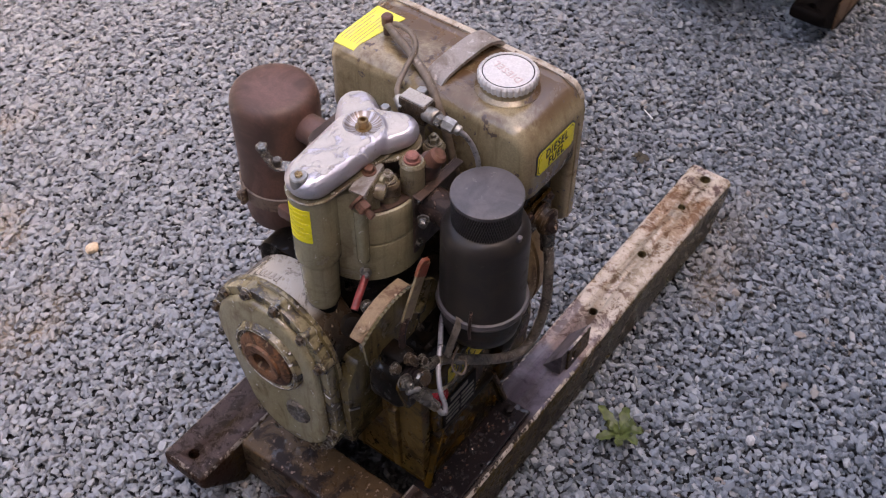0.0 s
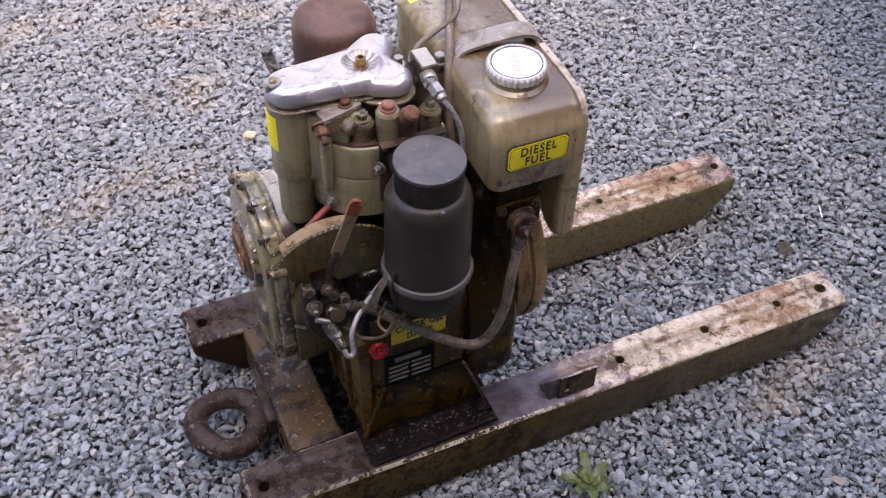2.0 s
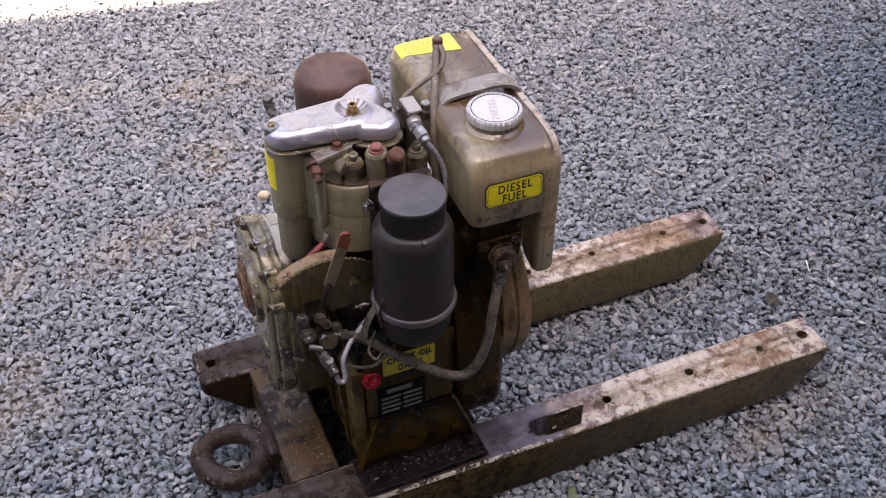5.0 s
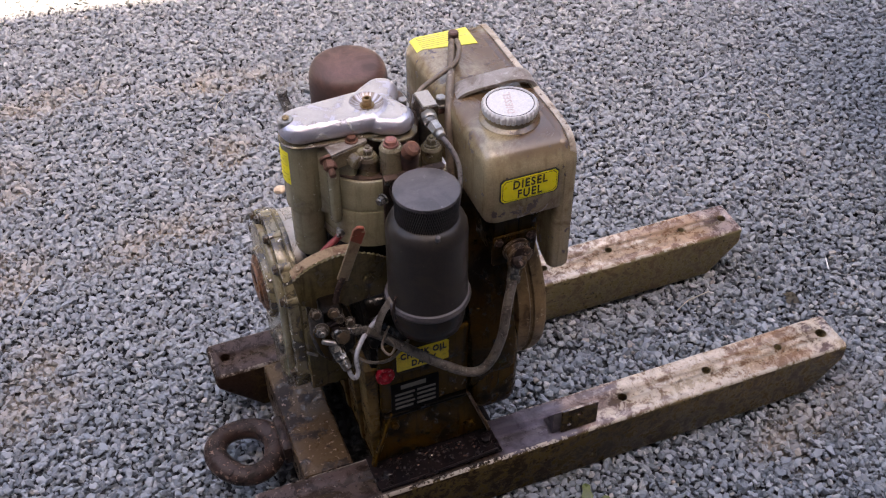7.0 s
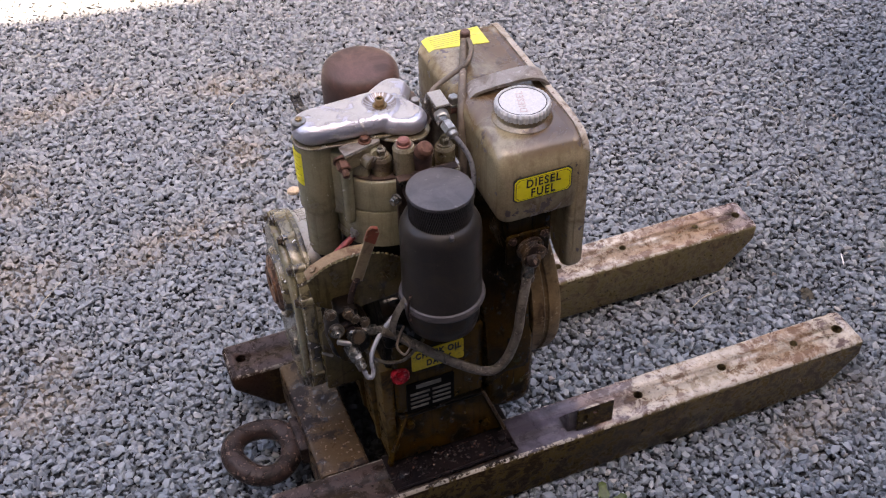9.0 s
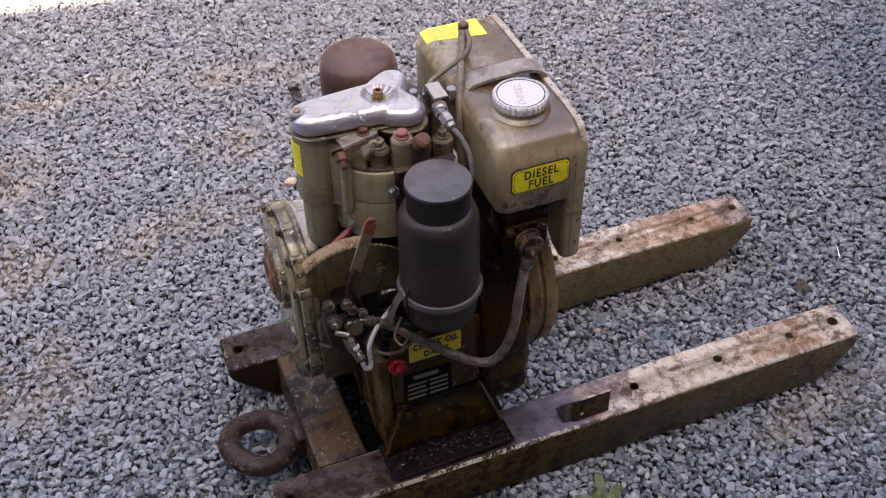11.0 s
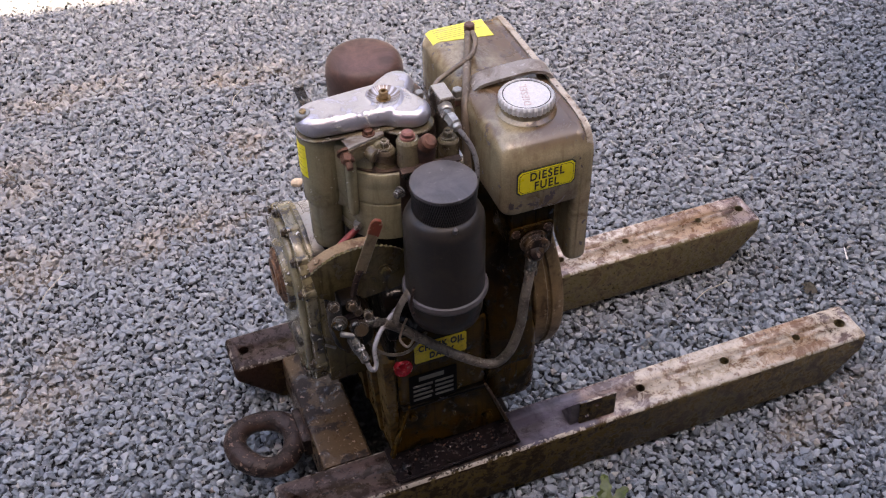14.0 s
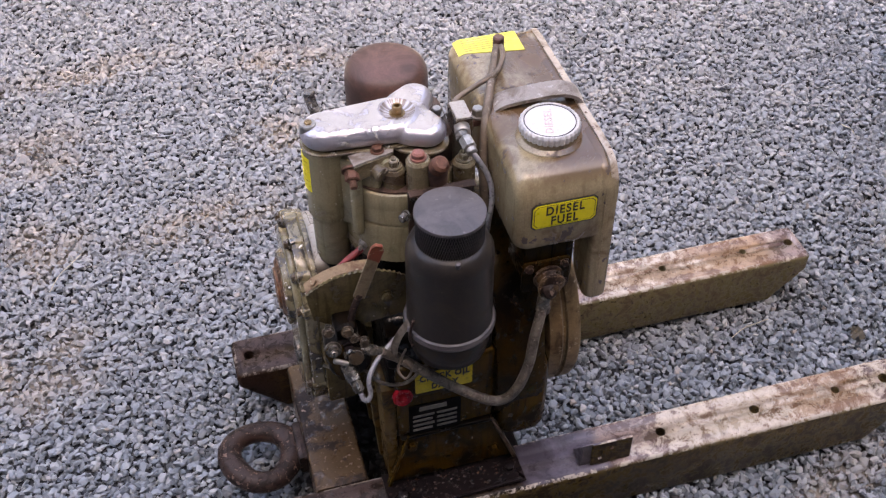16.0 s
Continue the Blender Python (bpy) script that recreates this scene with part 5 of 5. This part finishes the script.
    tap = part("fuel_tap", lathe([(0.0, 0.0), (0.0205, 0.0), (0.0215, 0.004), (0.0175, 0.006), (0.0165, 0.012), (0.019, 0.014), (0.019, 0.018), (0.0135, 0.022), (0, 0.023)], (0.402, -0.001, 0.544), (0, -1, -0.12), 36), BEAM, t, "grimy brass fuel tap")
    part("tap_nut", merged(rod((0.4, -0.018, 0.54), (0.391, -0.024, 0.515), 0.0105, 0.002, 6), rod((0.392, -0.023, 0.518), (0.388, -0.027, 0.502), 0.0098, 0.002)), BEAM, tap)
    for x, z in ((0.375, 0.563), (0.425, 0.563), (0.425, 0.527)):
        part("plate_bolt", hexa((x, -0.001, z), (0, -1, 0), 0.005, 0.006), RUST_DARK, t)


def gauze(c, r, z0, z1, wires=84, steps=6):
    """Two families of slanting wires round a drum, crossing as diamonds."""
    verts, faces = [], []
    for hand in (-1, 1):
        for k in range(wires):
            base = len(verts)
            for i in range(steps + 1):
                an = 2 * math.pi * (k / wires + hand * 0.05 * i / steps)
                z = z0 + (z1 - z0) * i / steps
                for dr, da in ((0.0, -0.0085), (0.0009 + 0.0002 * hand, 0.0), (0.0, 0.0085)):
                    verts.append((c[0] + (r + dr) * math.cos(an + da), c[1] + (r + dr) * math.sin(an + da), z))
            for i in range(steps):
                for j in range(2):
                    q = base + 3 * i + j
                    faces.append((q, q + 1, q + 4, q + 3))
    me = bpy.data.meshes.new("gauze")
    me.from_pydata(verts, [], faces)
    bm = bmesh.new()
    bm.from_mesh(me)
    bpy.data.meshes.remove(me)
    return bm


def air_cleaner(e):
    c = (0.2635, -0.006, 0)
    a = part("air_cleaner", lathe([(0, 0.5), (0.054, 0.5), (0.0585, 0.506), (0.0592, 0.512), (0.0572, 0.518), (0.0568, 0.63), (0.0562, 0.64), (0.052, 0.65), (0.0455, 0.655), (0.043, 0.656), (0, 0.656)], c, segs=64), BLACK, e, "black oil-bath air cleaner")
    part("oil_cup", lathe([(0, 0.45), (0.044, 0.451), (0.051, 0.458), (0.0545, 0.475), (0.0552, 0.503), (0, 0.504)], c, segs=64), CUP, a, "oil cup with brown stains")
    part("rim", lathe([(0.055, 0.5035), (0.0605, 0.505), (0.0625, 0.5105), (0.0608, 0.516), (0.056, 0.5175)], c, segs=64), LID, a)
    part("gauze_core", lathe([(0, 0.648), (0.0418, 0.65), (0.0418, 0.698), (0, 0.698)], c, segs=48), BLACK, a)
    part("gauze", gauze(c, 0.0428, 0.652, 0.697), GAUZE, a, "dark woven wire gauze")
    part("lid", lathe([(0, 0.7005), (0.043, 0.7005), (0.0452, 0.6995), (0.0455, 0.695), (0.0445, 0.694)], c, segs=64), LID, a, "flat dusty lid")
    part("lid_screw", rod((c[0] - 0.004, c[1] - 0.05, 0.65), (c[0] - 0.0045, c[1] - 0.053, 0.659), 0.0035, 0.001, 12), LID, a)
    for s in (200, 20):
        x, y = c[0] + 0.06 * math.cos(radians(s)), c[1] + 0.06 * math.sin(radians(s))
        part("clip", tube([(x, y, 0.488), (x + 0.004 * math.cos(radians(s)), y + 0.004 * math.sin(radians(s)), 0.51), (x, y, 0.533), (x - 0.004 * math.cos(radians(s)), y - 0.004 * math.sin(radians(s)), 0.541)], 0.0022, 8), RUST_DARK, a)


def silencer(e):
    c = (0.268, 0.348, 0)
    s = part("silencer", lathe([(0, 0.455), (0.05, 0.456), (0.058, 0.462), (0.06, 0.475), (0.0605, 0.51), (0.062, 0.512), (0.062, 0.524), (0.0605, 0.526), (0.0615, 0.652), (0.061, 0.662), (0.0592, 0.671), (0.0555, 0.678), (0.0495, 0.6825), (0.04, 0.685), (0.02, 0.6862), (0, 0.6865)], c, segs=64), RUST, e, "round rust-brown exhaust silencer")
    part("silencer_bracket", box(0.21, 0.232, 0.24, 0.31, 0.505, 0.525, 0.003), RUST, s)
    part("band_lug", merged(box(0.196, 0.209, 0.362, 0.37, 0.505, 0.531, 0.002, 1), hexa((0.2025, 0.3705, 0.518), (0, 1, 0), 0.006, 0.006)), BAND, s)
    part("silencer_band", lathe([(0.0615, 0.506), (0.064, 0.507), (0.064, 0.529), (0.0615, 0.53)], c, segs=48), BAND, s)


def controls(e):
    # governor quadrant with a notched rim
    q = []
    cx, cz, qr = 0.15, 0.47, 0.105
    for i in range(41):
        an = radians(131 - 84 * i / 40)
        r = qr - (0.002 if i % 2 else 0)
        q.append((cx + r * math.cos(an), cz + r * math.sin(an)))
    outline = q + [(0.232, 0.53), (0.228, 0.482), (0.13, 0.472), (0.088, 0.5)]
    g = part("quadrant", prism(outline, along_y, 0.044, 0.048), OLIVE, e, "notched speed quadrant with a rust-worn rim")
    rim = []
    for i in range(41):
        an = radians(131 - 58 * i / 40)
        rim.append((cx + (qr - 0.001) * math.cos(an), cz + (qr - 0.001) * math.sin(an)))
    inner = [(cx + (qr - 0.006) * math.cos(radians(131 - 58 * i / 40)), cz + (qr - 0.006) * math.sin(radians(131 - 58 * i / 40))) for i in range(41)]
    part("quadrant_rim", prism(rim + inner[::-1], along_y, 0.0485, 0.068, 0.001, 1), CREAM_RUST, g)
    part("quadrant_bolt", hexa((0.19, 0.044, 0.52), (0, -1, 0), 0.008, 0.008), OLIVE, g)
    part("quadrant_bolt", hexa((0.094, 0.056, 0.5595), (-0.5, -0.2, 1), 0.006, 0.004), CREAM_RUST, g)
    bar = prism([(-0.0085, 0.0), (0.0075, 0.0), (0.008, 0.094), (0.004, 0.101), (-0.004, 0.101), (-0.008, 0.094)], along_y, -0.002, 0.002, 0.0008, 1)
    lv = part("control_lever", bar, LEVER, e, "flat steel control lever with a red tip")
    lv.matrix_basis = pose(0.15, 0.032, 0.54, 2, 17, -12)
    part("lever_tip", prism([(-0.0088, 0.076), (0.0083, 0.072), (0.0086, 0.0945), (0.0045, 0.102), (-0.0045, 0.102), (-0.0086, 0.0945)], along_y, -0.0028, 0.0028, 0.0008, 1), RED_PAINT, lv)
    part("lever_arm", tube([(0.151, 0.032, 0.545), (0.141, 0.032, 0.52), (0.13, 0.022, 0.49)], 0.0048, 10), RUST_DARK, e)
    part("lever_pivot", merged(rod((0.126, 0.05, 0.474), (0.126, 0.004, 0.474), 0.014, 0.003), hexa((0.126, 0.004, 0.474), (0, -1, 0), 0.01, 0.01)), OILED, e)
    part("pivot_end", lathe([(0.0, 0.004), (0.004, 0.004), (0.0045, 0.001), (0.006, 0.001), (0.0065, 0.0035), (0.0085, 0.003), (0.009, -0.002)], (0.126, -0.006, 0.474), (0, -1, 0), 24), GRIMY, e)
    part("stop_knob", tube([(0.176, 0.118, 0.548), (0.169, 0.115, 0.544), (0.15, 0.109, 0.535), (0.133, 0.104, 0.524)], 0.0052, 12), FADED_RED, e, "red stop lever")
    lk = part("governor_link", tube([(0.152, 0.1, 0.522), (0.14, 0.088, 0.51), (0.122, 0.078, 0.492), (0.112, 0.066, 0.478)], 0.0042, 10), GRIMY, e, "oily governor link with worn nuts")
    bolts("link_nut", [(0.15, 0.097, 0.52), (0.136, 0.084, 0.503), (0.118, 0.074, 0.487)], (-0.55, -0.6, 0.6), 0.0068, 0.009, GRIMY, lk)
    part("link_fork", prism([(0.118, 0.492), (0.13, 0.5), (0.146, 0.518), (0.14, 0.526), (0.122, 0.51), (0.112, 0.5)], along_y, 0.086, 0.091, 0.001, 1), OIL_SHADE, lk)
    part("grease_lump", lathe([(0, 0), (0.014, 0.001), (0.017, 0.007), (0.012, 0.013), (0, 0.015)], (0.128, 0.104, 0.498), (-0.5, -0.5, 0.7), 20), OIL_SHADE, lk)
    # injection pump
    # pump colour holds both black oil and the deep shade round it
    p = part("injection_pump", prism(rounded(0.098, 0.158, 0.41, 0.487, 0.024), along_y, 0.004, 0.06, 0.012, 3), OIL_SHADE, e, "grimy injection pump with bright unions")
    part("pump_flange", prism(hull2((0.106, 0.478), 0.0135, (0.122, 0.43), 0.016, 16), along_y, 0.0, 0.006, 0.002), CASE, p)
    part("pump_top", prism(rounded(0.112, 0.142, 0.48, 0.506, 0.006), along_y, 0.012, 0.05, 0.004), OIL_SHADE, p)
    part("plunger_nut", merged(hexa((0.105, 0.001, 0.484), (-0.15, -1, 0.35), 0.0085, 0.009), rod((0.105, 0.0, 0.484), (0.103, -0.014, 0.489), 0.0048, 0.001, 16)), GRIMY, p, "bright worn nut")
    part("rack_pin", rod((0.103, -0.004, 0.467), (0.122, -0.01, 0.461), 0.0042, 0.001, 14), STEEL, p)
    bolts("pump_bolt", [(0.134, 0.011, 0.488), (0.127, 0.012, 0.5), (0.102, 0.014, 0.505), (0.148, 0.008, 0.478)], (0, -1, 0.45), 0.0065, 0.008, BOLT, p)
    part("delivery_union", merged(rod((0.12, -0.002, 0.454), (0.125, -0.018, 0.44), 0.0095, 0.002), hexa((0.124, -0.014, 0.443), (0.25, -0.75, -0.6), 0.010, 0.01, washer=False), rod((0.126, -0.02, 0.438), (0.131, -0.033, 0.426), 0.0075, 0.002)), GRIMY, p, "grimy steel delivery union")
    part("delivery_pipe", tube([(0.131, -0.033, 0.424), (0.134, -0.037, 0.414), (0.14, -0.038, 0.411), (0.1445, -0.034, 0.419), (0.144, -0.03, 0.432), (0.147, -0.024, 0.444), (0.158, -0.013, 0.454), (0.172, -0.003, 0.462), (0.187, 0.006, 0.468)], 0.0036, 12), GREY_PIPE, p, "grey bent delivery pipe")
    part("feed_union", merged(rod((0.14, 0.002, 0.471), (0.17, -0.002, 0.463), 0.0058, 0.001), rod((0.152, 0.0005, 0.468), (0.162, -0.0008, 0.465), 0.0082, 0.001, 6)), GRIMY, p)
    part("banjo", lathe([(0, -0.008), (0.0115, -0.008), (0.0125, -0.003), (0.0125, 0.003), (0.0105, 0.0065), (0.006, 0.0075), (0, 0.0075)], (0.1325, -0.006, 0.469), (0.05, -1, 0.5), 24), BOLT, p)
    # fuel hose from tap to pump
    part("fuel_hose", tube([(0.392, -0.02, 0.53), (0.384, -0.032, 0.505), (0.374, -0.041, 0.47), (0.366, -0.046, 0.418), (0.35, -0.042, 0.363), (0.324, -0.034, 0.341), (0.275, -0.022, 0.369), (0.226, -0.01, 0.411), (0.192, -0.004, 0.444), (0.168, -0.002, 0.463)], 0.0074, 16), RUBBER, p, "perished brown braided fuel hose")
    part("hose_union", lathe([(0, -0.01), (0.0105, -0.01), (0.0135, -0.003), (0.014, 0.004), (0.011, 0.011), (0.005, 0.0145), (0, 0.015)], (0.397, -0.018, 0.536), (0.1, -0.75, 0.6), 28), BEAM, p, "brown domed hose union")
    part("hose_ferrule", rod((0.3925, -0.021, 0.531), (0.387, -0.029, 0.513), 0.0092, 0.0015, 20), GRIMY, p)
    part("hose_clip", tube([(0.196, -0.018, 0.452), (0.205, -0.024, 0.438), (0.196, -0.026, 0.424), (0.188, -0.016, 0.432), (0.194, -0.01, 0.447), (0.2, -0.014, 0.47)], 0.0018, 8), TANPIPE, p)
    part("spare_strap", tube([(0.186, -0.006, 0.446), (0.185, -0.008, 0.462), (0.187, -0.01, 0.48), (0.193, -0.012, 0.5), (0.203, -0.012, 0.516), (0.21, -0.008, 0.52)], 0.01, flat=(0.01, 0.0018, Vector((0.75, -0.65, 0)).normalized())), LIMP, p, "limp tan strap end")
    part("thin_wire", tube([(0.14, 0.01, 0.43), (0.165, -0.004, 0.4), (0.2, -0.01, 0.395), (0.235, 0.0, 0.415)], 0.0025, 8), RUBBER, p)


def flywheel(e):
    f = part("flywheel", lathe([(0.03, -0.03), (0.15, -0.03), (0.158, -0.026), (0.16, -0.008), (0.156, -0.005), (0.156, -0.001), (0.16, 0.001), (0.1595, 0.016), (0.156, 0.022), (0.145, 0.024), (0.13, 0.014), (0.03, 0.014)], (0.452, 0.176, 0.352), (1, 0, 0), 80), FLY, e, "oily brown flywheel with a pale worn rim")
    part("flywheel_hub", rod((0.41, 0.176, 0.352), (0.5, 0.176, 0.352), 0.04, 0.004, 32), RUST, f)


def engine(label):
    e = thing("diesel_engine", label, "engine", (0, 0, 0))
    crankcase(e), gear_case(e), cylinder(e), head(e), rocker_cover(e), injector(e), tank(e), air_cleaner(e), silencer(e), controls(e), flywheel(e)
    return e


eng = engine("old drab single-cylinder diesel engine, oily and rusty, on a skid frame")


def second_machine():
    """A larger engine on its own skid, of which only the near end shows."""
    k = thing("skid_frame", "second steel skid frame, one rail rust-tan and one black", "skid frame")
    rail(k, 0.344, TAN, "rust-tan rail", 0.022, 0.13)
    part("deck_plate", prism([(-0.03, 0.301), (0.125, 0.386), (0.5, 0.386), (0.5, 0.301)], along_z, 0.1105, 0.128, 0.002, 1), DARK, k, "oil-black deck plate")
    # rail all near-black: the shade on its end is put into the colour
    rail(k, 0.075, DARK, "rail blackened for its shaded end", 0.03, 0.1).location.x = 0.05
    # thin sheet that gives the rail's side its tan paint
    part("rail_side", box(0.1, 1.05, 0.027, 0.0306, 0.03, 0.105, 0.001, 1), TAN, k, "rust-tan side of the blackened rail")
    part("cross_member", prism(rounded(0.34, 0.44, 0.02, 0.1, 0.006), lambda u, v, d: (u, d, v), 0.085, 0.307), OILED, k)
    part("side_panel", box(0.26, 0.9, 0.45, 0.462, 0.0, 0.36, 0.003), PAINT, k)
    k.location = (1.672, 0, 0)
    e = thing("stationary_engine", "large dark oily engine on a second skid frame", "engine", (0, 0, 0))
    c = (1.76, 0.23, 0.23)
    part("end_cover", lathe([(0, -0.03), (0.04, -0.03), (0.045, -0.012), (0.07, -0.006), (0.078, 0.004), (0.09, 0.006), (0.094, 0.0), (0.094, -0.1), (0, -0.1)], c, (-1, 0, 0), 48), CASE, e)
    part("cover_rim", lathe([(0.083, 0.003), (0.094, 0.003), (0.097, -0.002), (0.097, -0.016), (0.083, -0.016)], c, (-1, 0, 0), 48), COVER, e, "drab worn rim")
    part("body", box(1.8, 2.7, 0.08, 0.45, 0.132, 0.645, 0.03, 3), DARK, e)
    # unseen box, added above the skid's end to shade the gravel below
    part("unseen_shade_box", box(1.56, 2.75, -0.02, 0.62, 0.5, 1.3, 0.03, 3), DARK, e)


second_machine()


# ---- small things on the ground ----
def weed():
    w = thing("weed", "small yellow-green rosette weed growing in the gravel", "weed", (0.503, -0.146, 0.0))
    rng = random.Random(4)
    for k, (an, ln) in enumerate(((75, 0.058), (150, 0.05), (20, 0.045), (-60, 0.038), (-110, 0.04), (-25, 0.03), (110, 0.03), (200, 0.036))):
        bm = bmesh.new()
        rows = []
        n = 7
        for i in range(n + 1):
            s = i / n
            w2 = 0.0105 * (math.sin(math.pi * min(1, s * 0.92 + 0.05)) ** 0.8) * (0.55 + 0.6 * s) * (1 + 0.18 * (-1) ** i)
            x = ln * s
            z = 0.008 + 0.02 * math.sin(s * 2.2) * (0.7 + 0.5 * rng.random())
            rows.append([bm.verts.new((x, y, z + (0.003 if y else 0))) for y in (-w2, 0, w2)])
        for p, q in zip(rows, rows[1:]):
            for j in range(2):
                bm.faces.new((p[j], p[j + 1], q[j + 1], q[j]))
        ext = bmesh.ops.extrude_face_region(bm, geom=bm.faces[:])
        for v in ext["geom"]:
            if isinstance(v, bmesh.types.BMVert):
                v.co.z += 0.0006
        o = part("leaf", bm, LEAF, w)
        o.matrix_basis = pose(0, 0, 0, 0, 0, an)


weed()


def pebble(at, size, col):
    bm = bmesh.new()
    bmesh.ops.create_icosphere(bm, subdivisions=2, radius=1)
    for v in bm.verts:
        v.co *= 1 + 0.25 * noise.noise(v.co * 1.4 + Vector(at))
        v.co = Vector((v.co.x * size, v.co.y * size * 0.75, v.co.z * size * 0.6))
    o = part("stone", bm, plain("pale_stone", col, 0.8, 0, 0.25, 90))
    o.location = at
    tagged(o, "single pale sandy stone lying on the gravel", "stone")


pebble((0.248, 0.91, 0.008), 0.0155, (0.55, 0.42, 0.29))
pebble((0.63, -0.33, 0.006), 0.012, (0.5, 0.48, 0.46))


def straw(at, yaw, length):
    c, s = math.cos(radians(yaw)), math.sin(radians(yaw))
    pts = [(at[0] + c * length * (k - 0.5) - s * 0.025 * length * math.sin(3 * k), at[1] + s * length * (k - 0.5) + c * 0.025 * length * math.sin(3 * k), 0.009 + 0.006 * math.sin(5 * k)) for k in (0, 0.33, 0.66, 1)]
    o = part("straw", tube(pts, 0.0011, 6, 4), STRAW)
    tagged(o, "dry straw stalk lying on the gravel", "straw", "straws on the gravel")


for at, yaw, ln in (((0.943, 0.247), 17, 0.098), ((-0.322, 0.763), 57, 0.12), ((0.2, 1.3), 60, 0.08), ((1.45, 0.75), 95, 0.05)):
    straw(at, yaw, ln)


def twig(at, yaw, length):
    c, q = math.cos(radians(yaw)) * length / 2, math.sin(radians(yaw)) * length / 2
    o = part("twig", rod((at[0] - c, at[1] - q, 0.011), (at[0] + c, at[1] + q, 0.015), 0.0016, 0.0005, 8, None, 0.0012), plain("bleached_twig", (0.75, 0.73, 0.7), 0.6))
    tagged(o, "short bleached white twig lying on the gravel", "twig")


twig((1.261, 0.233), 67, 0.032)


def withered_weed():
    w = thing("withered_weed", "small withered brown weed lying flat in the gravel", "weed", (1.13, 0.18, 0.0))
    dry = plain("withered_leaf", (0.065, 0.052, 0.034), 0.8, 0, 0.5, 60)
    rng = random.Random(11)
    for k in range(6):
        an = 60 * k + rng.uniform(-15, 15)
        ln = rng.uniform(0.008, 0.02)
        bm = tube([(0.002, 0, 0.008), (ln * 0.5, 0.003, 0.014), (ln, -0.002, 0.009)], 0.01, 6, 4, (rng.uniform(0.004, 0.012), 0.0008, Vector((0, 1, 0.3)).normalized()))
        part("leaf", bm, dry, w).matrix_basis = pose(0, 0, 0, 0, 0, an)


withered_weed()
